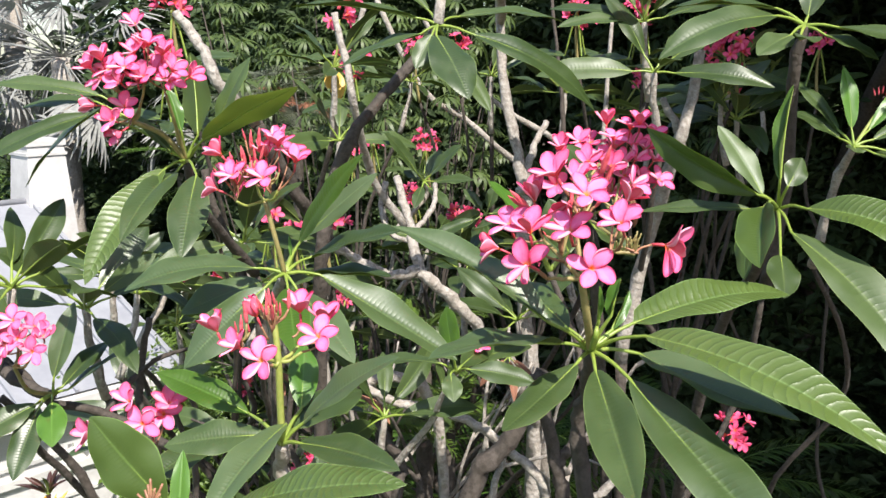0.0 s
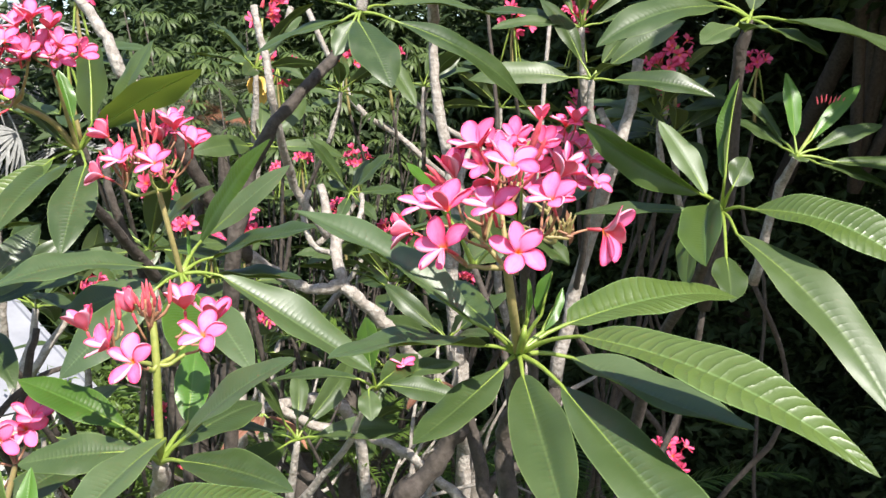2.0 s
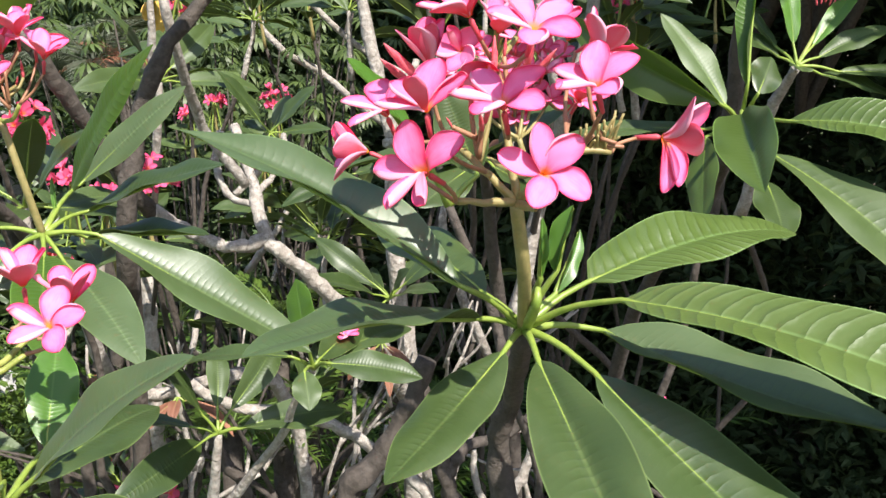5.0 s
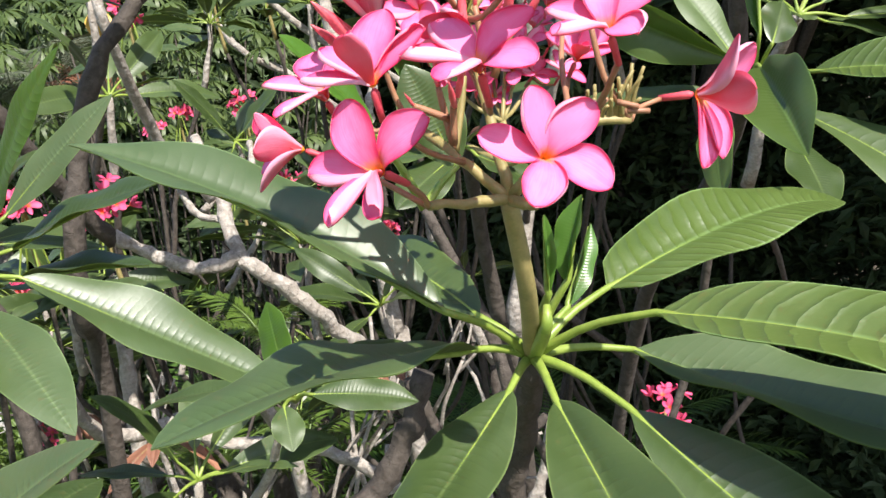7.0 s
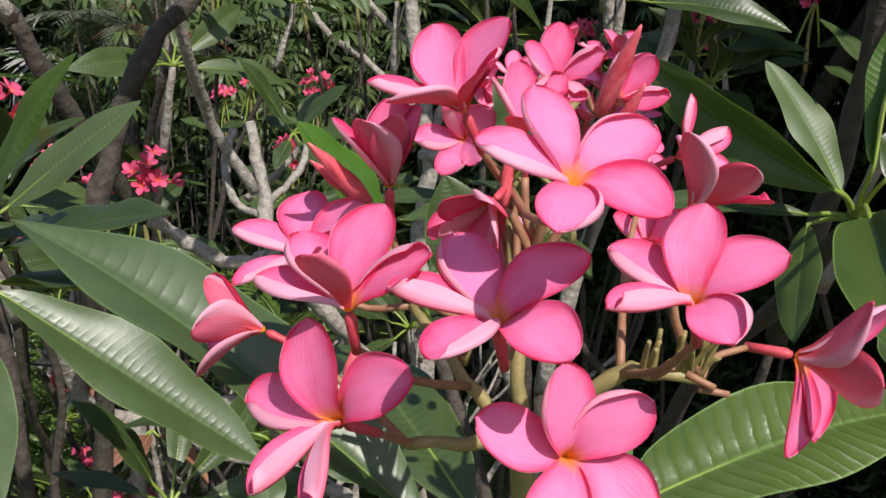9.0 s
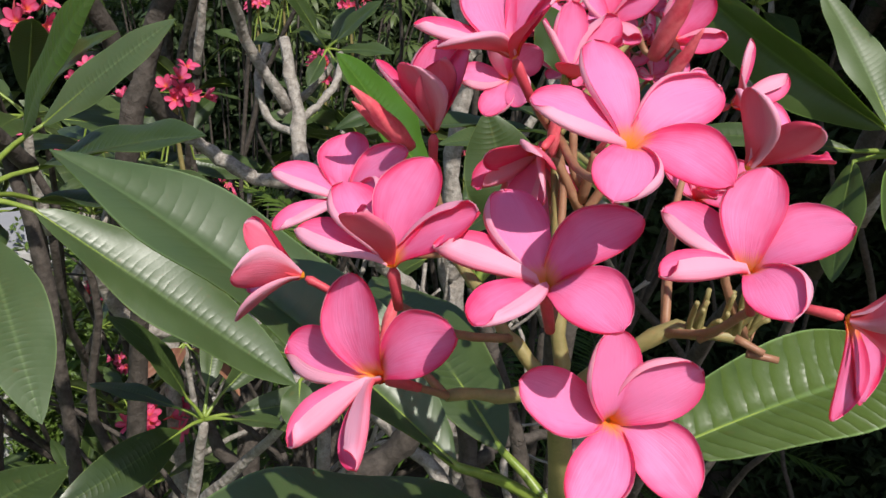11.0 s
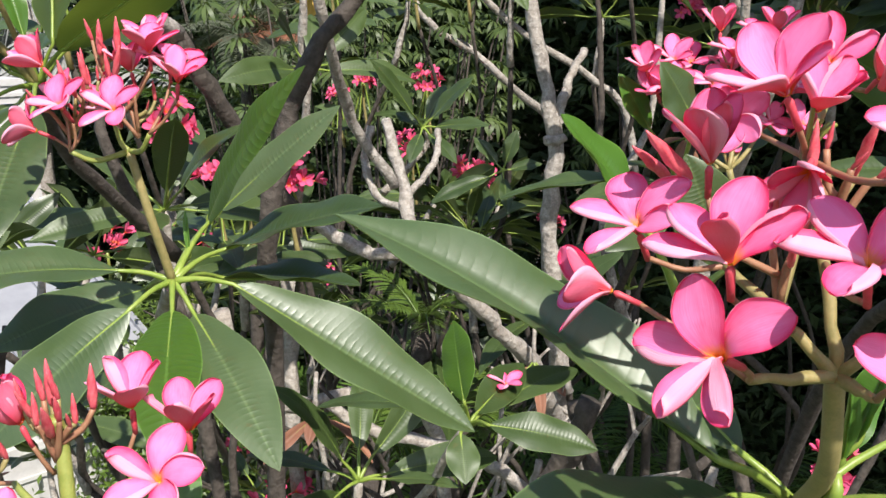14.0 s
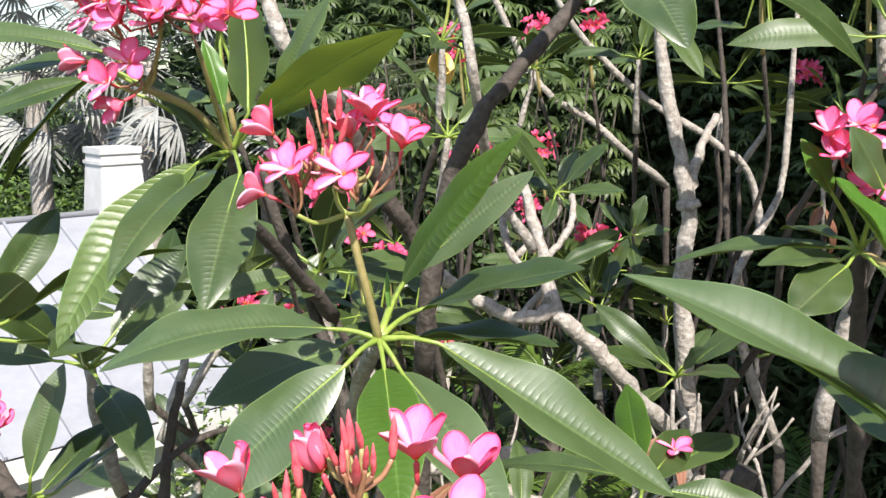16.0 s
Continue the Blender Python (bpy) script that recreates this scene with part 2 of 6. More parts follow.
PETAL = petal_material("pink_petal", (0.86, 0.060, 0.21), (0.98, 0.295, 0.60), (1.0, 0.42, 0.04), (1.0, 0.05, 0.14), 0.34, 0.21)
PETALBACK = petal_material("pale_petal_back", (0.84, 0.10, 0.20), (0.88, 0.24, 0.38), (0.78, 0.09, 0.11), (1.0, 0.05, 0.14), 0.32, 0.45, (0.92, 0.50, 0.68))
PETALDEEP = petal_material("deep_pink_petal", (0.72, 0.040, 0.14), (0.82, 0.15, 0.31), (0.9, 0.25, 0.05), (0.9, 0.08, 0.14))
BUD = plain("red_bud", (0.64, 0.05, 0.09), (0.82, 0.20, 0.22), 0.45, 60.0, 0.0004)
TUBE = plain("flower_tube", (0.50, 0.035, 0.065), (0.66, 0.09, 0.12), 0.5, 80.0, 0.0003)
THROAT = plain("golden_throat", (0.85, 0.26, 0.02), (0.95, 0.42, 0.03), 0.5, 90.0, 0.0003)

# ---- building blocks ----
RNG = random.Random(7)


class Build:
    """Gathers sheets and tubes into one mesh, with a UV map."""

    def __init__(self):
        self.v, self.f, self.uv, self.m, self.n = [], [], [], [], 0

    def sheet(self, P, U, V, slot=0, flip=False, wrap=False):
        a, b = P.shape[:2]
        i = np.arange(a * b).reshape(a, b) + self.n
        if wrap:
            q = [i[:-1], i[1:], np.roll(i, -1, 1)[1:], np.roll(i, -1, 1)[:-1]]
        else:
            q = [i[:-1, :-1], i[1:, :-1], i[1:, 1:], i[:-1, 1:]]
        if flip:
            q = q[::-1]
        F = np.stack(q, -1).reshape(-1, 4)
        self.v.append(P.reshape(-1, 3))
        self.f.append(F)
        self.uv.append(np.stack([np.broadcast_to(U, (a, b)), np.broadcast_to(V, (a, b))], -1).reshape(-1, 2))
        self.m.append(np.full(len(F), slot))
        self.n += a * b

    def tube(self, points, radii, sides=8, slot=0, flute=0.0, twist=0.0):
        pts = np.array([tuple(p) for p in points], float)
        n = len(pts)
        rad = np.interp(np.linspace(0, 1, n), np.linspace(0, 1, len(radii)), radii)
        tan = np.gradient(pts, axis=0)
        tan /= np.linalg.norm(tan, axis=1)[:, None] + 1e-12
        ref = np.array([0.3, 1.0, 0.2]) if abs(tan[0] @ np.array([0.3, 1.0, 0.2])) < 0.95 else np.array([1.0, 0, 0])
        rows, length = [], 0.0
        side = np.cross(tan[0], ref)
        U = []
        for k in range(n):
            side = side - tan[k] * (side @ tan[k])
            side /= np.linalg.norm(side)
            up = np.cross(tan[k], side)
            a = np.linspace(0, 2 * np.pi, sides, endpoint=False) + twist * k / max(1, n - 1)
            r = rad[k] * (1 + flute * np.cos(5 * (a - twist * k / max(1, n - 1))))
            rows.append(pts[k] + np.outer(np.cos(a) * r, side) + np.outer(np.sin(a) * r, up))
            length += np.linalg.norm(pts[k] - pts[k - 1]) if k else 0
            U.append(length)
        ends = [np.repeat(pts[:1], sides, 0)] + rows + [np.repeat(pts[-1:], sides, 0)]
        U = np.array([0.0] + U + [length])
        self.sheet(np.array(ends), U[:, None] * 10, np.linspace(0, 1, sides)[None, :], slot, wrap=True, flip=True)

    def mesh(self, name, *mats):
        v, f, uv = np.concatenate(self.v), np.concatenate(self.f), np.concatenate(self.uv)
        me = bpy.data.meshes.new(name)
        me.from_pydata(v.tolist(), [], f.tolist())
        layer = me.uv_layers.new(name="UVMap")
        layer.data.foreach_set("uv", uv[f.ravel()].astype(np.float32).ravel())
        for m in mats:
            me.materials.append(m)
        me.polygons.foreach_set("material_index", np.concatenate(self.m).astype(np.int32))
        me.polygons.foreach_set("use_smooth", np.ones(len(f), bool))
        me.update()
        return me


def part(name, me, parent, label="", m=None):
    ob = new(name, me)
    ob.parent = parent
    if m is not None:
        ob.matrix_basis = m
    return tagged(ob, label)


def thing(name, at, label, category, group="", kind=""):
    ob = new(name)
    ob.empty_display_size = 0.05
    ob.location = at
    return tagged(ob, label, category, group, kind)


def bezier(points, n):
    """A smooth line through the points."""
    p = np.array([tuple(q) for q in points], float)
    if len(p) == 2:
        return p[0] + np.linspace(0, 1, n)[:, None] * (p[1] - p[0])
    p = np.vstack([2 * p[0] - p[1], p, 2 * p[-1] - p[-2]])
    k = len(p) - 3
    out = []
    for s in np.linspace(0, k - 1e-9, n):
        i = int(s)
        u = s - i
        a, b, c, d = p[i:i + 4]
        out.append(0.5 * (2 * b + (c - a) * u + (2 * a - 5 * b + 4 * c - d) * u * u + (3 * b - a - 3 * c + d) * u ** 3))
    return np.array(out)


def blade_lines(base, tip, width, arch, fold, roll, nu, nv, wave, rng, tipsag=0.0, up=(0, 0, 1), blunt=0.98):
    """The midrib and the upper sheet of one blade, folded along the midrib."""
    B, T = np.array(base, float), np.array(tip, float)
    L = np.linalg.norm(T - B)
    ax = (T - B) / L
    upv = np.array(up, float)
    upv = upv - ax * (upv @ ax)
    upv /= np.linalg.norm(upv)
    s = np.linspace(0, 1, nu) ** 0.95
    mid = B + s[:, None] * (T - B) + (arch * L * 4 * s * (1 - s) * (1 + tipsag * (s - 0.5)))[:, None] * upv
    tan = np.gradient(mid, axis=0)
    tan /= np.linalg.norm(tan, axis=1)[:, None]
    side = np.cross(tan, upv)
    side /= np.linalg.norm(side, axis=1)[:, None]
    nor = np.cross(side, tan)
    r = radians(roll) * (0.6 + 0.4 * s)[:, None]
    side, nor = side * np.cos(r) + nor * np.sin(r), nor * np.cos(r) - side * np.sin(r)
    w = np.sin(np.pi * np.clip(s, 0, 1) ** blunt) ** 0.72
    w = width * 0.5 * w * (1 - 0.16 * np.exp(-((s - 1) / 0.14) ** 2))
    v = np.linspace(-1, 1, nv)
    a = radians(fold) * (1 - 0.35 * s)
    ph = rng.uniform(0, 6)
    across = w[:, None] * v[None, :] * np.cos(a)[:, None]
    lift = w[:, None] * (np.abs(v)[None, :] * np.sin(a)[:, None] - 0.22 * v[None, :] ** 2)
    lift = lift + wave * width * np.sin(s[:, None] * 13 + ph + 1.5 * np.sign(v)[None, :]) * (v ** 2)[None, :] * (w / (width * 0.5))[:, None]
    P = mid[:, None, :] + across[:, :, None] * side[:, None, :] + lift[:, :, None] * nor[:, None, :]
    return mid, nor, P, s, v, w


def leaf(branch, base, tip, width, arch=0.10, fold=28, tau=20, roll=0, hub=None, fine=True, mat=None, up=None, tipsag=0.3, label="", single=False, blunt=0.98):
    """A blade with its own upper and lower skin, and its stalk and midrib as a part of it. tau: how far its face leans to the sun side."""
    up = up or (0.15 * math.sin(radians(tau)), -math.sin(radians(tau)), math.cos(radians(tau)))
    o = np.array(branch.location)
    hub = o if hub is None else np.array(hub, float)
    nu, nv = (26, 11) if fine else (14, 7)
    width = 1.08 * width
    mid, nor, P, s, v, w = blade_lines(np.array(base) - o, np.array(tip) - o, width, arch, fold, roll, nu, nv, 0.05, RNG, tipsag, up, blunt)
    b = Build()
    U, V = s[:, None], (0.5 + 0.5 * v)[None, :]
    b.sheet(P, U, V, 0)
    if not single:
        b.sheet(P - nor[:, None, :] * 0.0009, U, V, 1, flip=True)
    ob = part("leaf", b.mesh("leaf", mat or LEAF, UNDER), branch, label)
    c = Build()
    start = hub - o
    d = np.array(base) - o - start
    stalk = bezier([start, start + d * 0.5 + np.array([0, 0, 0.06 * np.linalg.norm(d)]), mid[0]], 6)
    rib = np.vstack([stalk, mid[1:-1] - nor[1:-1] * 0.0021])
    r = [0.0062, 0.0050, 0.0042, 0.0038, 0.0035, 0.0032] + [0.0027 * (1 - q) ** 0.7 + 0.0004 for q in s[1:-1]]
    c.tube(rib, r, 6)
    part("petiole", c.mesh("petiole", PETIOLE), ob, "pale yellow-green leaf stalk")
    return ob


# ---- flowers ----
PETAL_LENGTH = 0.0455


def petal_mesh(name, arch, roll, start, full, lean, seed, nu=15, nv=19):
    """One petal whose chord runs along +x, its face towards +z. Its leading edge stands up and rolls over: roll in radians, growing from start to full."""
    rng = random.Random(seed)
    R = PETAL_LENGTH
    u, v = np.linspace(0, 1, nu), np.linspace(-1, 1, nv)[None, :]
    s = (1 - (1 - u) ** 1.6)[:, None]
    w = 0.335 * R * (0.20 + 0.80 * np.sin(0.5 * np.pi * np.clip(s / 0.72, 0, 1)) ** 1.15) * np.sqrt(np.clip(1.0003 - np.clip((s - 0.48) / 0.52, 0, 1) ** 2.8, 0, 1))
    fade = np.clip(0.45 + s / 0.3, 0.3, 1) * (1 - 0.8 * np.clip((s - 0.80) / 0.20, 0, 1) ** 2)
    part_rolled = np.clip((v - start) / (full - start), 0, 1)
    ang = lean * (1 - 0.6 * s) + 0.30 * np.minimum(v, start) + roll * fade * part_rolled ** 2 * (3 - 2 * part_rolled) - 0.25 * np.clip((-0.55 - v) / 0.45, 0, 1)
    ang = np.broadcast_to(ang, (nu, nv))
    dv = 2.0 / (nv - 1)
    yy, zz = np.cumsum(np.cos(ang) * dv, 1), np.cumsum(np.sin(ang) * dv, 1)
    k = nv // 2
    yy, zz = yy - 0.5 * (yy[:, k:k + 1] + yy[:, k - 1:k]), zz - 0.5 * (zz[:, k:k + 1] + zz[:, k - 1:k])
    ph = rng.uniform(0, 6)
    x = R * s - 0.10 * w * (v - 0.15) ** 2 * s
    y = 0.06 * R * np.sin(np.pi * s) + w * yy
    z = R * arch * np.sin(np.pi * s ** 0.62) + w * zz + 0.012 * R * np.sin(6 * s + 4 * v + ph) * s
    P = np.stack(np.broadcast_arrays(x, y, z), -1)
    nor = np.cross(np.gradient(P, axis=0), np.gradient(P, axis=1))
    nor /= np.linalg.norm(nor, axis=2)[:, :, None] + 1e-12
    b = Build()
    b.sheet(P, s, 0.5 + 0.5 * v, 0)
    b.sheet(P - nor * 0.0005, s, 0.5 + 0.5 * v, 1, flip=True)
    return b.mesh(name, PETAL, PETALBACK)


ROLLS = ((2.5, 0.74, 0.97), (1.0, 0.74, 1.0), (2.9, 0.20, 0.48), (2.8, 0.50, 0.76), (1.8, 0.76, 1.0))
CUPS = {"open": (0.13, 25, 0.16), "wide": (0.06, 42, 0.22), "half": (0.0, 54, 0.30), "shut": (-0.10, 78, 0.60)}     # arch, rise in degrees, lean
PETALS = {k: [petal_mesh("petal", arch, *r, lean, i + 12 * j) for i, r in enumerate(ROLLS)]
          for j, (k, (arch, rise, lean)) in enumerate(CUPS.items())}


def heart_mesh():
    b = Build()
    b.tube([(0, 0, -0.024), (0, 0, -0.015), (0, 0, -0.005), (0, 0, -0.002)], [0.0022, 0.0024, 0.0028, 0.0014], 8)
    a = np.linspace(0, 2 * np.pi, 11)
    r = np.array([0.0002, 0.0016, 0.0030])[:, None]
    b.sheet(np.stack([r * np.cos(a), r * np.sin(a), np.broadcast_to(np.array([-0.0012, -0.0006, 0.0010])[:, None], (3, 11))], -1), r, a[None, :] / 6.3, 1)
    return b.mesh("flower_tube", TUBE, THROAT)


HEART = heart_mesh()


def far_flower_mesh(kind):
    """Five petals and the tube in one mesh, for blooms far off."""
    b = Build()
    rise = radians(CUPS[kind][1])
    for k in range(5):
        me = PETALS[kind][k]
        co = np.zeros(len(me.vertices) * 3)
        me.vertices.foreach_get("co", co)
        co = co.reshape(2, 15, 19, 3)[0, ::2, ::6] * 0.9
        a = radians(72 * k)
        T = np.array([[math.cos(rise), 0, -math.sin(rise)], [0, 1, 0], [math.sin(rise), 0, math.cos(rise)]])
        R = np.array([[math.cos(a), -math.sin(a), 0], [math.sin(a), math.cos(a), 0], [0, 0, 1]])
        b.sheet(co @ T.T @ R.T, np.linspace(0, 1, 8)[:, None], np.linspace(0, 1, 4)[None, :], 0)
    b.tube([(0, 0, -0.022), (0, 0, 0.0)], [0.002, 0.003], 5, 1)
    return b.mesh("bloom", PETALDEEP, TUBE)


FAR = [far_flower_mesh(k) for k in ("open", "wide", "half", "wide")]


def facing(yaw, pitch):
    """Towards the balcony, turned by yaw to its right and raised by pitch."""
    y, p = radians(yaw), radians(pitch)
    return Vector((math.sin(y) * math.cos(p), -math.cos(y) * math.cos(p), math.sin(p)))


def turn(direction, spin):
    return direction.to_track_quat("Z", "Y").to_matrix().to_4x4() @ Matrix.Rotation(radians(spin), 4, "Z")


def stem(branch, name, points, r0, r1, mat, label="", sides=9, n=14, knots=0.0):
    o = np.array(branch.location)
    b = Build()
    line = bezier([np.array(p) - o for p in points], n)
    rad = np.linspace(r0, r1, n)
    if knots:
        g = np.random.default_rng(int(1e4 * abs(line[0].sum() + line[-1].sum())) % 99991)
        rad = rad * (1 + knots * (np.arange(n) % 4 == 0)) * (1 + g.normal(0, 0.07, n))
        line[1:-1] += g.normal(0, 0.16, (n - 2, 3)) * rad[1:-1, None]
    b.tube(line, list(rad), sides, flute=0.05 if knots else 0.0, twist=2.0 if knots else 0.0)
    return part(name, b.mesh(name, mat), branch, label)


def flower(branch, at, yaw, pitch, spin=0, kind="open", size=1.0, root=None, petals=None):
    """A bloom of five petals on its tube; root: where its short stem leaves the flower stalk; petals: the turn and rise of each petal, and how it rolls."""
    o = Vector(branch.location)
    d = facing(yaw, pitch)
    m = Matrix.Translation(Vector(at) - o) @ turn(d, 0 if petals else spin) @ Matrix.Diagonal((size, size, size, 1))
    ob = part("flower", HEART, branch, m=m)
    if not petals:
        petals = [(72 * k + RNG.uniform(-7, 7), CUPS[kind][1] + RNG.uniform(-11, 11), (k + int(spin)) % 5) for k in range(5)]
    for k, (az, rise, form) in enumerate(petals):
        part("petal", PETALS[kind][form], ob, m=Matrix.Rotation(radians(az), 4, "Z") @ Matrix.Rotation(-radians(rise), 4, "Y") @ Matrix.Rotation(RNG.uniform(-0.12, 0.16), 4, "X") @ Matrix.Translation((0.0012, 0, 0)))
    if root is not None:
        end = Vector(at) - d * 0.022 * size
        r = Vector(root)
        stem(branch, "pedicel", [r, r.lerp(end, 0.55) - d * 0.008, end], 0.0024, 0.0019, PEDICEL, sides=6, n=7)
    return ob


def bud_mesh():
    b = Build()
    n = 14
    u = np.linspace(0, 1, n)
    r = 0.0034 * np.sin(np.pi * (0.16 + 0.84 * u ** 0.85)) ** 0.85 + 0.0004
    b.tube(np.stack([0 * u, 0 * u, u * 0.042], -1), list(r), 15, flute=0.13, twist=3.2)
    return b.mesh("bud", BUD)


BUDMESH = bud_mesh()


def bud(branch, at, yaw, pitch, size=1.0):
    m = Matrix.Translation(Vector(at) - Vector(branch.location)) @ turn(facing(yaw, pitch), RNG.uniform(0, 360)) @ Matrix.Diagonal((size, size, size, 1))
    return part("bud", BUDMESH, branch, "tightly twisted red bud", m=m)


def bud_group(branch, at, n, seed, size=0.9, spread=0.03):
    """Slender buds standing on short stems of uneven height."""
    g = random.Random(seed)
    p = Vector(at)
    for k in range(n):
        a = 2.4 * k
        r = spread * math.sqrt((k + 0.5) / n) * g.uniform(0.6, 1.1)
        foot = p + Vector((r * math.cos(a), 0.6 * r * math.sin(a), 0.0))
        q = foot + Vector((0.45 * r * math.cos(a), 0.3 * r * math.sin(a), g.uniform(-0.006, 0.022) * (1.25 - r / spread * 0.5)))
        stem(branch, "pedicel", [p + Vector((0, 0, -g.uniform(0.010, 0.040))), foot + Vector((0, 0, -0.006)), q], 0.0030, 0.0022, PEDICEL if k % 3 else STALK, sides=6, n=7)
        bud(branch, q, math.degrees(math.atan2(r * math.cos(a), 0.05)) + g.uniform(-25, 25), g.uniform(44, 86), size * g.uniform(0.5, 1.25))


def spray(branch, apex, blooms, arms, mat, size):
    """Blooms (place, yaw, pitch, spin, kind) carried by a few forking arms."""
    apex = Vector(apex)
    seats = [Vector(blooms[k * len(blooms) // arms][0]) for k in range(arms)]
    ends = []
    for p in seats:
        end = apex.lerp(p, 0.66) + Vector((0, 0.02, -0.012))
        stem(branch, "stalk_arm", [apex, apex.lerp(end, 0.5) + Vector((0, 0.01, -0.015)), end], 0.0042, 0.0030, mat, n=8, knots=0.1)
        ends.append(end)
    for p, y, q, s, k in blooms:
        root = min(ends, key=lambda e: (e - Vector(p)).length)
        flower(branch, p, y, q, s, k, size, root=root)

# ---- ground and the neighbouring house ----
def ground_material():
    m, t, p, out = nodes("garden_ground")
    pos = add(t, "NewGeometry").outputs["Position"]
    xyz = add(t, "SeparateXYZ", Vector=pos).outputs
    big, mid, fine = noisy(t, pos, 0.5, 4.0), noisy(t, pos, 6.0, 5.0), noisy(t, pos, 45.0, 4.0)
    soil = mix(t, ramp(t, mid, (0.35, 0.0), (0.65, 1.0)), (0.035, 0.024, 0.016), (0.11, 0.07, 0.045))
    grass = mix(t, ramp(t, fine, (0.3, 0.0), (0.7, 1.0)), (0.035, 0.075, 0.012), (0.10, 0.17, 0.03))
    edge = calc(t, "ADD", calc(t, "MULTIPLY", xyz[0], -1.0), calc(t, "MULTIPLY", mid, 0.8))
    col = mix(t, ramp(t, calc(t, "MULTIPLY", edge, 0.5), (0.55, 0.0), (0.70, 1.0)), soil, grass)
    put(t, p.inputs["Base Color"], mix(t, calc(t, "MULTIPLY", big, 0.3), col, (0.08, 0.08, 0.03)))
    p.inputs["Roughness"].default_value = 0.95
    bump(t, p, calc(t, "ADD", mid, fine), 0.9, 0.03)
    return m


def ground():
    b = Build()
    r = np.concatenate([[0.0], np.geomspace(0.8, 2500, 40)])
    a = np.linspace(0, 2 * np.pi, 65)
    x, y = r[:, None] * np.cos(a), r[:, None] * np.sin(a) + 6
    z = 0.05 * np.sin(x * 0.9) * np.cos(y * 0.7) * np.clip(20 / (r[:, None] + 1), 0, 1)
    b.sheet(np.stack([x, y, z], -1), x, y)
    ob = new("ground", b.mesh("ground", ground_material()))
    tagged(ob, "dark mulched garden soil passing into short lawn", "ground", kind="structure")


ground()


def box(b, x0, x1, y0, y1, z0, z1, slot=0):
    x = np.array([[x0, x1], [x0, x1]])
    for P, flip in ((([x0, y0, z0], [x1, y0, z0], [x0, y0, z1], [x1, y0, z1]), False),
                    (([x0, y1, z0], [x1, y1, z0], [x0, y1, z1], [x1, y1, z1]), True),
                    (([x0, y0, z0], [x0, y1, z0], [x0, y0, z1], [x0, y1, z1]), True),
                    (([x1, y0, z0], [x1, y1, z0], [x1, y0, z1], [x1, y1, z1]), False),
                    (([x0, y0, z1], [x1, y0, z1], [x0, y1, z1], [x1, y1, z1]), False),
                    (([x0, y0, z0], [x1, y0, z0], [x0, y1, z0], [x1, y1, z0]), True)):
        b.sheet(np.array(P, float).reshape(2, 2, 3), np.array([[0.0], [1.0]]), np.array([[0.0, 1.0]]), slot, flip=not flip)


def flat_faces(me):
    me.polygons.foreach_set("use_smooth", np.zeros(len(me.polygons), bool))
    return me


ROOFMETAL = plain("painted_roof_metal", (0.25, 0.255, 0.285), (0.31, 0.315, 0.345), 0.5, 3.0, 0.002)
WHITEWALL = plain("white_render", (0.46, 0.445, 0.44), (0.58, 0.565, 0.56), 0.8, 5.0, 0.004)
CONCRETE = plain("pale_concrete", (0.45, 0.44, 0.43), (0.58, 0.57, 0.55), 0.85, 4.0, 0.004)


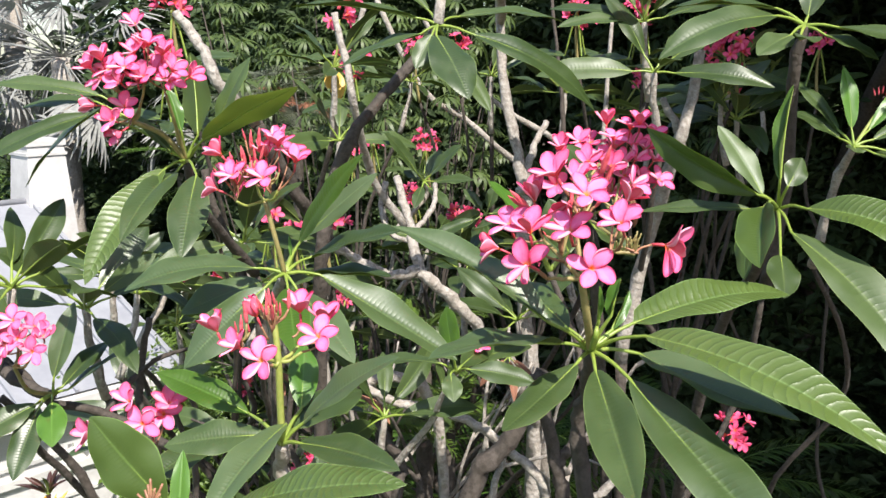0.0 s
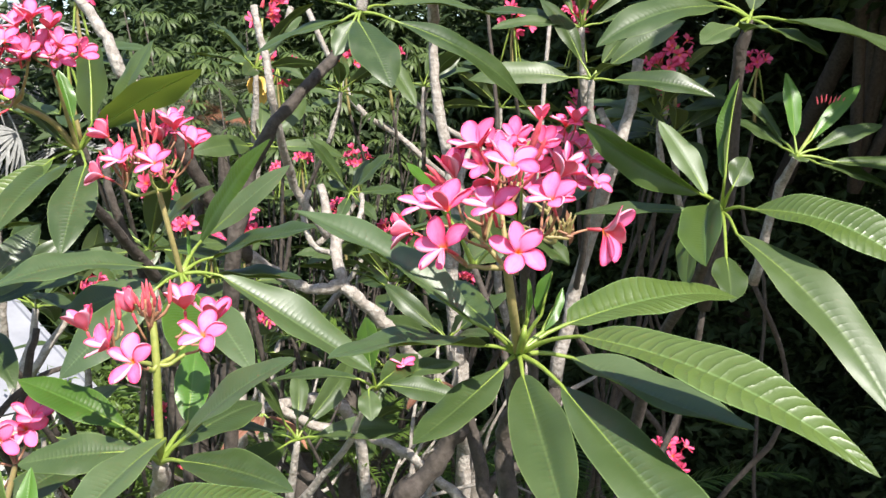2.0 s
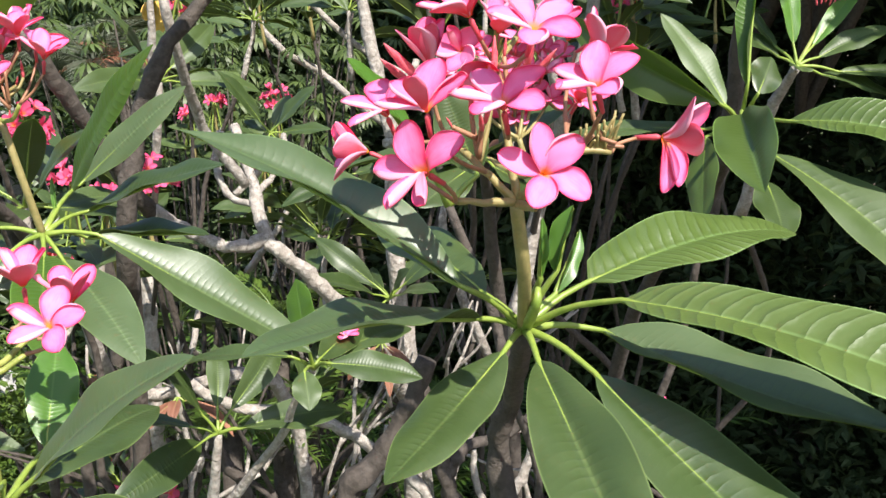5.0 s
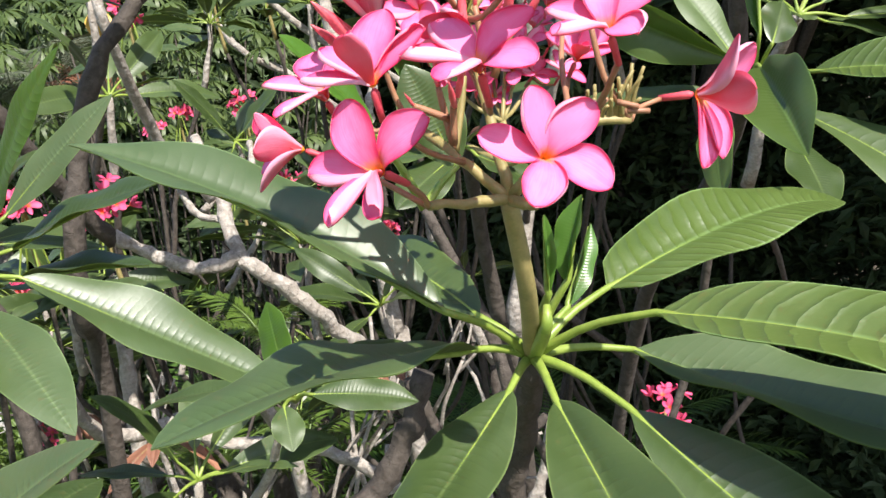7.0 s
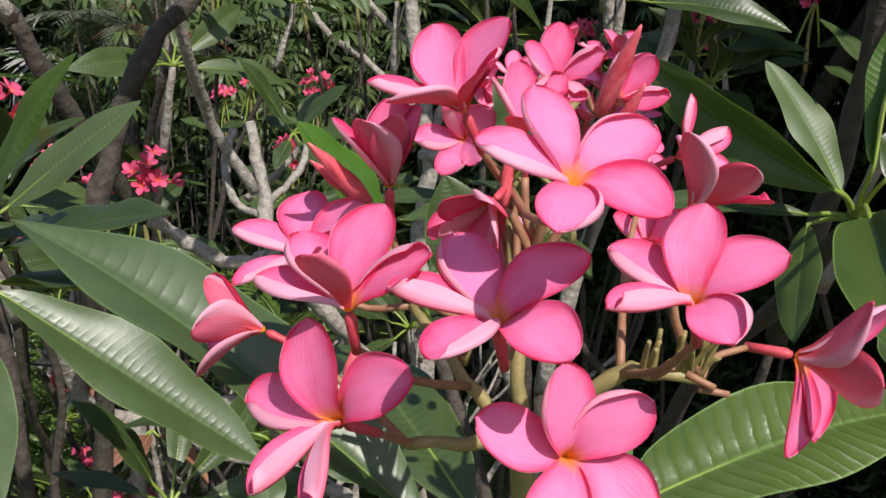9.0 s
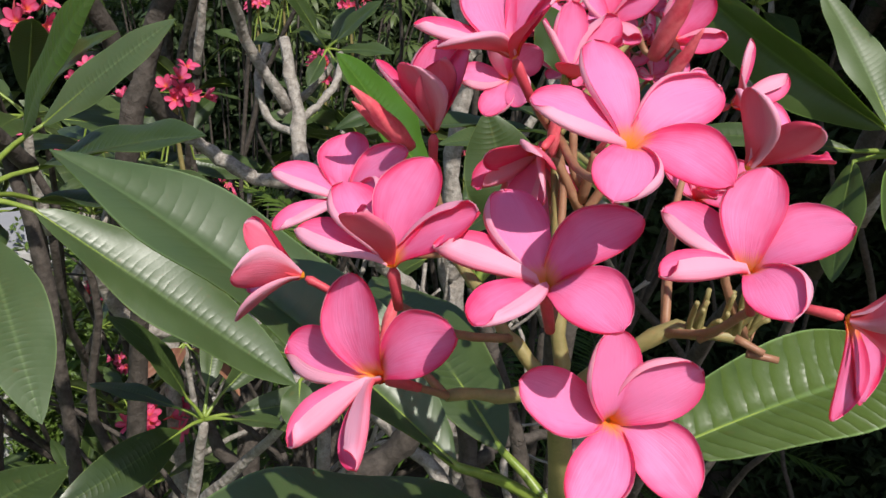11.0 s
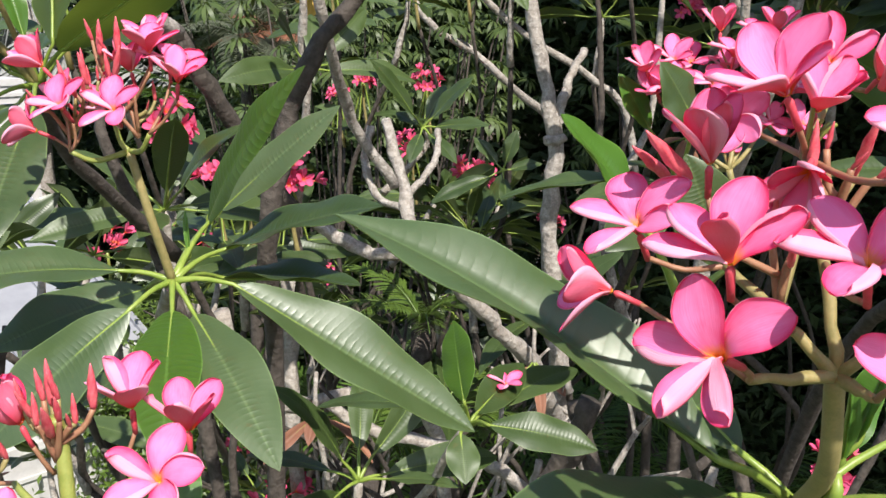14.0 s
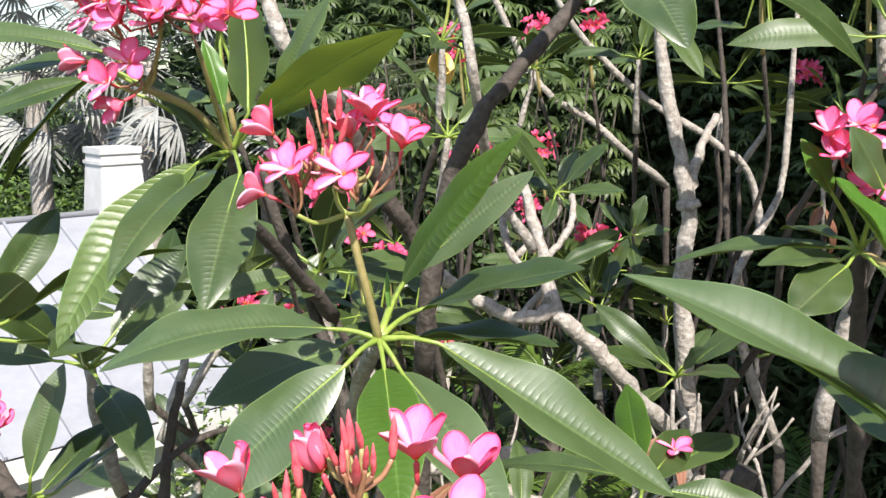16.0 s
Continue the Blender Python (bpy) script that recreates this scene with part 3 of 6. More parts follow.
def house():
    """Local x runs along the ridge to the gable, y away over the roof, z up."""
    h = thing("house", (-4.4, 9.55, 0.0), "white rendered house with pale grey metal roof", "house")
    h.rotation_euler = (0, 0, math.atan2(0.733, 0.68))
    ridge, run, drop, x0, x1 = 3.62, 2.74, 1.168, -9.0, GABLE
    for sgn in (-1, 1):
        b = Build()
        b.sheet(np.array([[[x0, 0, ridge], [x1, 0, ridge]], [[x0, sgn * run, ridge - drop], [x1, sgn * run, ridge - drop]]]), np.array([[0.0], [1.0]]), np.array([[0.0, 1.0]]), 0, flip=sgn < 0)
        b.sheet(np.array([[[x0, 0, ridge - 0.05], [x1, 0, ridge - 0.05]], [[x0, sgn * run, ridge - drop - 0.05], [x1, sgn * run, ridge - drop - 0.05]]]), np.array([[0.0], [1.0]]), np.array([[0.0, 1.0]]), 0, flip=sgn > 0)
        roof = part("roof", flat_faces(b.mesh("roof", ROOFMETAL)), h, "pale grey standing-seam metal roof slope")
        n = Vector((0, sgn * drop, run)).normalized()
        c = Build()
        box(c, -0.011, 0.011, 0, math.hypot(run, drop), 0.0, 0.028)
        seam = flat_faces(c.mesh("seam", ROOFMETAL))
        tilt = Matrix.Rotation(math.atan2(-drop, run), 4, "X") if sgn > 0 else Matrix.Rotation(math.pi, 4, "Z") @ Matrix.Rotation(math.atan2(-drop, run), 4, "X")
        for k in range(int((x1 - x0) / 0.46)):
            part("seam", seam, roof, m=Matrix.Translation((x1 - 0.06 - 0.46 * k, 0, ridge + 0.001)) @ tilt)
        g = Build()
        box(g, x0, x1 + 0.02, sgn * run - 0.07, sgn * run + 0.07, ridge - drop - 0.16, ridge - drop - 0.02)
        part("gutter", flat_faces(g.mesh("gutter", WHITEWALL)), h, "white painted gutter")
    b = Build()
    b.tube([(x0, 0, ridge + 0.01), (x1, 0, ridge + 0.01)], [0.035, 0.035], 10)
    part("ridge_cap", b.mesh("ridge_cap", ROOFMETAL), h, "rolled metal ridge cap")
    b = Build()
    box(b, x0, x1 - 0.35, -run + 0.14, run - 0.14, 0, ridge - drop)
    part("wall", flat_faces(b.mesh("wall", WHITEWALL)), h, "white rendered wall")
    b = Build()
    for sx in (x1 - 0.36,):
        P = np.array([[[sx, -run + 0.14, ridge - drop - 0.01], [sx, 0, ridge - drop - 0.01]], [[sx, -0.02, ridge - 0.06], [sx, 0, ridge - 0.06]]])
        b.sheet(P, np.array([[0.0], [1.0]]), np.array([[0.0, 1.0]]))
        P2 = P.copy()
        P2[:, :, 1] *= -1
        b.sheet(P2, np.array([[0.0], [1.0]]), np.array([[0.0, 1.0]]), flip=True)
    part("gable", flat_faces(b.mesh("gable", WHITEWALL)), h, "white gable wall")
    for z0, z1, o in ((1.92, 1.95, 0.03), (1.78, 1.84, 0.05), (1.55, 1.58, 0.02)):
        b = Build()
        box(b, x0, x1 - 0.30, -run + 0.14 - o, -run + 0.15, z0, z1)
        part("wall_band", flat_faces(b.mesh("wall_band", CONCRETE)), h, "pale moulded string course")
    # chimney
    cx, cy, wd = CHIMX, CHIMY, 0.19
    b = Build()
    box(b, cx - wd, cx + wd, cy - wd, cy + wd, ridge - 0.7, CHIMTOP - 0.02)
    stack = flat_faces(b.mesh("chimney", WHITEWALL))
    for v in stack.vertices:
        if v.co.z < ridge:
            v.co.x, v.co.y = cx + (v.co.x - cx) * 1.45, cy + (v.co.y - cy) * 1.45
    ch = part("chimney", stack, h, "white rendered chimney that widens downwards")
    for k, (o, z0, z1) in enumerate(((0.025, -0.16, -0.13), (0.02, -0.06, 0.0))):
        b = Build()
        box(b, cx - wd - o, cx + wd + o, cy - wd - o, cy + wd + o, CHIMTOP + z0, CHIMTOP + z1)
        part("chimney_band", flat_faces(b.mesh("chimney_band", WHITEWALL)), ch)


GABLE, CHIMX, CHIMY, CHIMTOP = 0.22, 0.35, 0.12, 4.25
house()

# ---- the flowering branches near the balcony ----
def branch(at, label, group=""):
    return thing("plumeria_branch", at, label, "flowering branch", group or "plumeria branches")


# the largest bloom cluster, on its whorl of long leaves
a = branch((0.274, 1.677, 4.483), "plumeria branch with large pink flower cluster over long leaves")
stem(a, "branch_stem", [(0.274, 1.677, 4.483), (0.283, 1.767, 4.368), (0.270, 1.801, 4.278), (0.293, 1.771, 4.102)], 0.012, 0.017, DARKSHADEBARK, "rough branch stem, bark coloured dark for shade", n=18, knots=0.06)
stem(a, "leaf_crown", [(0.274, 1.677, 4.483), (0.270, 1.608, 4.529), (0.273, 1.611, 4.547)], 0.0085, 0.003, PETIOLE, "green growing tip", n=8)
leaf(a, (0.351, 1.574, 4.540), (0.630, 1.200, 4.469), 0.103, 0.075, 31, 23, -7, mat=FRESH, blunt=0.82)
leaf(a, (0.358, 1.648, 4.485), (0.543, 1.354, 4.471), 0.111, -0.03, 39, -1, -5, mat=QUILTED, blunt=0.8)
leaf(a, (0.357, 1.708, 4.526), (0.718, 1.896, 4.535), 0.102, 0.066, 28, 17, -6, mat=FRESH, blunt=0.68)
leaf(a, (0.328, 1.583, 4.460), (0.498, 1.194, 4.319), 0.107, -0.02, 28, 12, -17, mat=QUILTED)
leaf(a, (0.268, 1.587, 4.476), (0.278, 1.249, 4.382), 0.090, 0.0, 37, 13, -25)
leaf(a, (0.243, 1.633, 4.473), (0.096, 1.451, 4.415), 0.068, -0.02, 16, 20, -9)
leaf(a, (0.216, 1.660, 4.502), (-0.024, 1.474, 4.531), 0.113, 0.043, 28, -7, 4, mat=QUILTED, blunt=0.85)
leaf(a, (0.194, 1.630, 4.547), (-0.099, 1.743, 4.706), 0.106, 0.046, 42, 12, -2, mat=SHEEN, blunt=0.9)
leaf(a, (0.167, 1.815, 4.684), (0.089, 1.805, 4.782), 0.062, 0.02, 34, 0, hub=(0.212, 1.830, 4.600), up=(0.6, -0.4, 0.7), mat=YOUNG)
leaf(a, (0.250, 1.836, 4.637), (0.208, 1.843, 4.743), 0.062, 0.02, 18, 0, hub=(0.212, 1.830, 4.600), up=(-0.2, -0.9, 0.3))
leaf(a, (0.302, 1.649, 4.553), (0.318, 1.643, 4.628), 0.035, 0.03, 60, 0, up=(-0.8, -0.5, 0.2), mat=YOUNG)
leaf(a, (0.276, 1.613, 4.556), (0.275, 1.607, 4.622), 0.016, 0.02, 65, 0, up=(0.3, -0.9, 0.2), mat=YOUNG)
leaf(a, (0.317, 1.701, 4.515), (0.353, 1.731, 4.584), 0.03, 0.02, 60, 0, up=(0.6, -0.7, 0.2), mat=YOUNG)
leaf(a, (0.235, 1.704, 4.517), (0.128, 1.937, 4.560), 0.08, 0.05, 20, 30)

stem(a, "branch_stem", [(0.280, 1.760, 4.375), (0.262, 1.800, 4.470), (0.212, 1.830, 4.600)], 0.008, 0.006, DARKSHADEBARK, "dark side shoot", n=10, knots=0.06)
apex = (0.232, 1.540, 4.649)
stem(a, "flower_stalk", [(0.274, 1.677, 4.483), (0.250, 1.578, 4.568), apex], 0.0078, 0.0066, STALK, "stout olive-brown flower stalk", n=14)
rn, rn2 = (0.275, 1.519, 4.697), (0.315, 1.515, 4.698)
ln, ln2 = (0.204, 1.542, 4.678), (0.173, 1.586, 4.707)
lw = (0.171, 1.518, 4.655)
un, un2 = (0.226, 1.561, 4.716), (0.223, 1.601, 4.776)
dn = (0.243, 1.507, 4.648)
for pts in ((apex, rn, rn2), (apex, ln, ln2), (apex, lw), (apex, un, un2), (apex, dn)):
    stem(a, "stalk_arm", pts, 0.0044, 0.0030, STALK, "jointed yellow-olive stalk arm", n=10, knots=0.10)
flower(a, (0.232, 1.442, 4.688), 2, 33, size=0.98, root=dn, petals=((244, 25, 4), (316, 20, 1), (32, 40, 0), (102, 44, 4), (164, 22, 1)))
flower(a, (0.138, 1.466, 4.688), -48, 26, size=1.04, root=lw, petals=((255, 30, 2), (310, 29, 2), (40, 12, 1), (112, 37, 4), (185, 21, 3)))
flower(a, (0.198, 1.441, 4.743), -32, 60, size=1.01, root=un, petals=((261, 28, 3), (334, 18, 1), (48, 25, 4), (135, 23, 0), (192, 25, 2)))
flower(a, (0.219, 1.432, 4.803), 6, 54, size=0.92, root=un2, petals=((246, 21, 0), (313, 25, 1), (30, 22, 0), (109, 26, 4), (170, 22, 3)))
flower(a, (0.276, 1.437, 4.757), -40, 57, size=0.92, root=rn, petals=((236, 32, 2), (315, 24, 0), (35, 26, 1), (99, 40, 4), (166, 22, 3)))
flower(a, (0.115, 1.584, 4.729), -44, 58, root=ln2, petals=((261, 23, 3), (342, 32, 0), (44, 32, 4), (125, 22, 1), (196, 31, 3)))
flower(a, (0.138, 1.466, 4.740), -30, 68, kind="wide", root=ln, petals=((180, 8, 3), (147, 22, 0), (80, 48, 1), (20, 36, 3), (275, 62, 2)))
flower(a, (0.188, 1.548, 4.820), -60, 56, kind="wide", size=1.05, root=un2, petals=((6, 38, 0), (72, 39, 1), (145, 46, 4), (227, 39, 3), (282, 39, 0)))
flower(a, (0.296, 1.510, 4.784), 108, 60, kind="wide", size=0.84, root=rn2, petals=((172, 44, 1), (243, 38, 2), (100, 44, 4), (30, 48, 0), (312, 40, 1)))
flower(a, (0.368, 1.525, 4.710), 50, 4, kind="wide", size=1.12, root=rn2, petals=((180, 62, 1), (112, 44, 1), (45, 46, 4), (256, 4, 1), (290, 12, 4)))
flower(a, (0.155, 1.578, 4.775), -20, 74, kind="half", root=ln2, petals=((190, 52, 1), (20, 68, 0), (95, 66, 4), (300, 72, 3), (245, 66, 4)))
flower(a, (0.094, 1.556, 4.698), -92, 24, kind="wide", size=0.88, root=lw, petals=((284, 28, 1), (222, 34, 1), (345, 50, 1), (60, 68, 4), (140, 68, 0)))
flower(a, (0.226, 1.598, 4.806), 10, 60, 33, "half", 0.85, root=un2)
flower(a, (0.209, 1.559, 4.774), -30, -20, 50, "half", 0.85, root=un)
bud(a, (0.141, 1.620, 4.758), -60, 35)
bud(a, (0.280, 1.614, 4.802), 35, 60)
bud(a, (0.142, 1.546, 4.693), -30, -70, 0.8)
for p, y, q, s, k, r in (((0.206, 1.701, 4.789), -20, 10, 41, "wide", un2), ((0.326, 1.627, 4.796), 50, 30, 17, "wide", rn), ((0.218, 1.616, 4.756), -10, -20, 9, "half", un),
                         ((0.316, 1.631, 4.737), 20, 50, 14, "wide", rn)):
    flower(a, p, y, q, s, k, 0.8, root=r)
up_n = (0.282, 1.698, 4.827)
stem(a, "stalk_arm", [un2, Vector(un2).lerp(Vector(up_n), 0.5) + Vector((0, 0.01, -0.004)), up_n], 0.0034, 0.0026, STALK, "jointed yellow-olive stalk arm", n=8, knots=0.1)
for p, y, q, s, k in (((0.299, 1.677, 4.822), 5, 35, 44, "half"), ((0.256, 1.658, 4.831), -10, 40, 18, "wide")):
    flower(a, p, y, q, s, k, 0.8, root=up_n)
bud_group(a, (0.236, 1.575, 4.768), 6, 31, 0.75, 0.022)
bud_group(a, (0.200, 1.560, 4.722), 5, 32, 0.6, 0.018)
bud(a, (0.271, 1.609, 4.819), 25, 62, 1.35)
bud(a, (0.145, 1.585, 4.764), -60, 40, 1.2)
for k in range(30):
    foot = Vector(rn).lerp(Vector(rn2), RNG.uniform(0.2, 1.0)) if k % 3 else Vector(un2)
    end = foot + facing(RNG.uniform(-40, 70), RNG.uniform(48, 86)) * RNG.uniform(0.015, 0.040)
    stem(a, "stub", [foot, foot.lerp(end, 0.5) + Vector((0, 0, 0.003)), end], 0.0017, 0.0012, STALK if k % 3 else GREENSTALK, "brown-tipped empty flower stub", sides=6, n=5)
for p, y, q in (((0.293, 1.478, 4.714), 60, -15), ((0.299, 1.476, 4.708), 80, -5), ((0.281, 1.488, 4.708), 30, 40)):
    end = Vector(p) + facing(y, q) * 0.014
    stem(a, "stub", [p, end], 0.0022, 0.0018, PEDICEL, "brown-tipped empty flower stub", sides=6, n=4)

# cluster below and left, with buds
b_ = branch((-0.306, 1.687, 4.294), "plumeria branch with pink blooms and red buds")
stem(b_, "branch_stem", [(-0.306, 1.687, 4.294), (-0.315, 1.734, 4.223), (-0.318, 1.765, 4.124)], 0.013, 0.018, BARK, "grey branch stem", n=12, knots=0.06)
apexb = (-0.304, 1.668, 4.464)
for p in ((-0.227, 1.655, 4.512), (-0.226, 1.736, 4.536), (-0.431, 1.733, 4.503), (-0.318, 1.593, 4.488)):
    stem(b_, "stalk_arm", [apexb, tuple(Vector(p).lerp(Vector(apexb), 0.75) + Vector((0, 0.01, -0.012))), tuple(Vector(p).lerp(Vector(apexb), 0.45) + Vector((0, 0.02, -0.012)))], 0.004, 0.003, GREENSTALK, n=8, knots=0.1)
stem(b_, "flower_stalk", [(-0.306, 1.687, 4.294), (-0.305, 1.675, 4.396), apexb, (-0.312, 1.682, 4.536), tuple(Vector((-0.312, 1.682, 4.536)) + Vector((-0.002, -0.005, 0.018)))], 0.0074, 0.0055, GREENSTALK, "thick green flower stalk")
leaf(b_, (-0.266, 1.646, 4.313), (-0.073, 1.503, 4.323), 0.072, 0.05, 26, 30)
leaf(b_, (-0.265, 1.676, 4.339), (-0.076, 1.574, 4.503), 0.072, 0.053, 32, 31, 1, mat=QUILTED)
leaf(b_, (-0.296, 1.680, 4.337), (-0.389, 1.402, 4.267), 0.075, 0.068, 34, 12, -6, mat=QUILTED)
leaf(b_, (-0.391, 1.802, 4.311), (-0.586, 1.839, 4.387), 0.075, 0.03, 24, 24, mat=RIBBED)
leaf(b_, (-0.288, 1.813, 4.316), (-0.296, 1.938, 4.418), 0.062, 0.03, 20, 0, up=(0.3, -1, 0.2), mat=YOUNG)
leaf(b_, (-0.295, 1.758, 4.296), (-0.182, 2.002, 4.291), 0.08, 0.05, 20, 30)
leaf(b_, (-0.330, 1.652, 4.327), (-0.519, 1.648, 4.306), 0.075, 0.04, 20, 30)
for p, y, q, s, k, z in (((-0.318, 1.593, 4.488), -5, 5, 25, "open", 1), ((-0.227, 1.655, 4.512), 10, 10, 10, "open", 1), (tuple(Vector((-0.271, 1.730, 4.559)) + Vector((0, 0, -0.018))), 0, 84, 20, "half", 1.05), (tuple(Vector((-0.226, 1.736, 4.536)) + Vector((0, 0, -0.018))), 20, 80, 40, "half", 1.05),
                         ((-0.431, 1.733, 4.503), -70, 40, 10, "half", 1), ((-0.371, 1.654, 4.495), -40, 10, 60, "wide", 0.9), ((-0.344, 1.684, 4.546), -60, 40, 30, "shut", 0.9)):
    flower(b_, p, y - 14, min(84, q + 30), s, k, z, root=tuple(Vector(p).lerp(Vector(apexb), 0.45) + Vector((0, 0.02, -0.012))))
bud_group(b_, tuple(Vector((-0.312, 1.682, 4.536)) + Vector((-0.002, -0.005, 0.014))), 11, 1, 0.85, 0.024)
bud_group(b_, (-0.372, 1.678, 4.513), 4, 2, 1.0, 0.018)

# cluster on a tall stalk with a wide whorl of leaves
c = branch((-0.389, 2.261, 4.499), "plumeria branch, pink cluster on tall stalk above leaves")
stem(c, "branch_stem", [(-0.389, 2.261, 4.499), (-0.444, 2.379, 4.382), (-0.453, 2.456, 4.246)], 0.012, 0.018, BARK, "grey branch stem", n=12, knots=0.06)
leaf(c, (-0.300, 2.243, 4.500), (0.037, 2.247, 4.281), 0.125, 0.0, 37, 28, 6, mat=QUILTED)
leaf(c, (-0.379, 2.425, 4.543), (-0.185, 2.187, 4.801), 0.066, 0.04, 18, 0, up=(-0.8, -0.5, 0.1), mat=RIBBED)
leaf(c, (-0.367, 2.464, 4.556), (-0.168, 2.422, 4.730), 0.060, 0.02, 18, 0, up=(0.2, -0.7, 0.7), mat=QUILTED)
leaf(c, (-0.339, 2.373, 4.518), (-0.095, 2.273, 4.606), 0.105, 0.03, 30, 18)
leaf(c, (-0.464, 2.264, 4.512), (-0.726, 2.083, 4.497), 0.120, 0.09, 26, 20, -6, mat=QUILTED)
leaf(c, (-0.467, 2.383, 4.451), (-0.638, 2.222, 4.406), 0.10, 0.04, 20, 34, mat=QUILTED)
leaf(c, (-0.422, 2.179, 4.484), (-0.607, 2.109, 4.306), 0.1, 0.05, 14, 40, mat=QUILTED)
leaf(c, (-0.370, 2.187, 4.480), (-0.313, 1.929, 4.387), 0.084, 0.05, 26, 26, mat=RIBBED)
leaf(c, (-0.352, 2.225, 4.463), (-0.191, 1.955, 4.367), 0.084, 0.05, 18, 36, mat=QUILTED)
leaf(c, (-0.350, 2.391, 4.467), (-0.129, 2.301, 4.483), 0.085, 0.02, 42, 4)
leaf(c, (-0.382, 2.327, 4.517), (-0.388, 2.339, 4.584), 0.012, 0.02, 60, 0, up=(0, -1, 0.2), mat=YOUNG)
apexc = (-0.426, 2.230, 4.685)
stem(c, "flower_stalk", [(-0.389, 2.261, 4.499), (-0.404, 2.236, 4.588), apexc], 0.0066, 0.0058, STALK, "long olive flower stalk")
cl, cr, cu = (-0.486, 2.186, 4.690), (-0.388, 2.198, 4.712), (-0.445, 2.236, 4.723)
for p in (cl, cr, cu):
    stem(c, "stalk_arm", [apexc, Vector(apexc).lerp(Vector(p), 0.6) - Vector((0, 0, 0.012)), p], 0.004, 0.003, GREENSTALK, n=8)
for p, y, q, s, k, r in (((-0.413, 2.148, 4.744), 5, 25, 20, "open", cu), ((-0.485, 2.170, 4.746), -15, 25, 50, "open", cl), ((-0.518, 2.198, 4.796), -60, 25, 10, "half", cl), ((-0.384, 2.207, 4.814), 5, 60, 30, "wide", cu),
                         ((-0.342, 2.178, 4.779), 40, 40, 10, "wide", cr), ((-0.527, 2.186, 4.716), -60, 0, 30, "wide", cl), ((-0.423, 2.250, 4.788), -20, 50, 20, "half", cu),
                         ((-0.368, 2.236, 4.796), 25, 50, 15, "open", cr), ((-0.505, 2.232, 4.748), -40, 20, 35, "wide", cl), ((-0.400, 2.262, 4.822), 0, 55, 42, "wide", cu), ((-0.446, 2.240, 4.742), -10, 15, 27, "half", cu)):
    flower(c, p, y - 14, min(84, q + 26), s, k, root=r)
bud_group(c, (-0.463, 2.212, 4.767), 7, 3, 0.9, 0.035)
bud_group(c, (-0.456, 2.240, 4.812), 4, 4, 1.0, 0.02)
bud_group(c, (-0.490, 2.205, 4.742), 6, 21, 0.8, 0.03)
bud_group(c, (-0.410, 2.225, 4.742), 5, 22, 0.7, 0.025)

# high cluster to the left
d = branch((-0.730, 2.677, 4.736), "plumeria branch with pink blooms high above the roof")
stem(d, "branch_stem", [(-0.730, 2.677, 4.736), (-0.739, 2.799, 4.602), (-0.696, 2.980, 4.450), (-0.647, 3.162, 4.302)], 0.011, 0.018, DARKSHADEBARK, "branch stem, bark coloured dark for shade", n=14, knots=0.05)
leaf(d, (-0.762, 2.579, 4.724), (-0.906, 2.319, 4.456), 0.105, 0.10, 32, 36, mat=FRESH)
leaf(d, (-0.748, 2.634, 4.708), (-0.786, 2.251, 4.578), 0.085, 0.08, 24, 30)
leaf(d, (-0.646, 2.458, 4.720), (-0.629, 2.214, 4.546), 0.095, 0.04, 16, 30)
leaf(d, (-0.672, 2.636, 4.795), (-0.376, 2.472, 4.947), 0.115, 0.03, 14, 0, up=(-0.25, 0.55, 0.8), mat=BACKLIT, single=True)
leaf(d, (-0.688, 2.657, 4.810), (-0.726, 2.756, 5.039), 0.11, 0.03, 14, 0, up=(0.25, 0.8, 0.5), mat=BACKLIT, single=True)
leaf(d, (-0.645, 2.695, 4.829), (-0.549, 2.739, 5.026), 0.08, 0.03, 24, 0, up=(-0.5, -0.6, 0.4))
leaf(d, (-0.728, 2.635, 4.820), (-0.766, 2.653, 4.941), 0.045, 0.02, 40, 0, up=(0.5, -0.7, 0.2), mat=YOUNG)
leaf(d, (-0.760, 2.642, 4.759), (-0.861, 2.583, 4.880), 0.05, 0.04, 30, 30)
leaf(d, (-0.924, 2.576, 4.891), (-1.229, 2.754, 4.647), 0.075, 0.05, 22, 30)
leaf(d, (-0.958, 2.624, 4.873), (-1.236, 2.497, 4.745), 0.08, 0.05, 24, 30)
leaf(d, (-0.943, 2.633, 4.919), (-1.255, 2.639, 4.950), 0.07, 0.05, 26, 30)
leaf(d, (-0.977, 2.681, 4.902), (-1.206, 2.728, 4.884), 0.06, 0.04, 26, 30)
apexd = (-0.824, 2.519, 4.856)
stem(d, "flower_stalk", [(-0.730, 2.677, 4.736), (-0.771, 2.612, 4.812), apexd], 0.008, 0.007, STALK)
d2 = (-0.734, 2.532, 4.922)
stem(d, "stalk_arm", [(-0.730, 2.677, 4.736), d2], 0.006, 0.004, STALK)
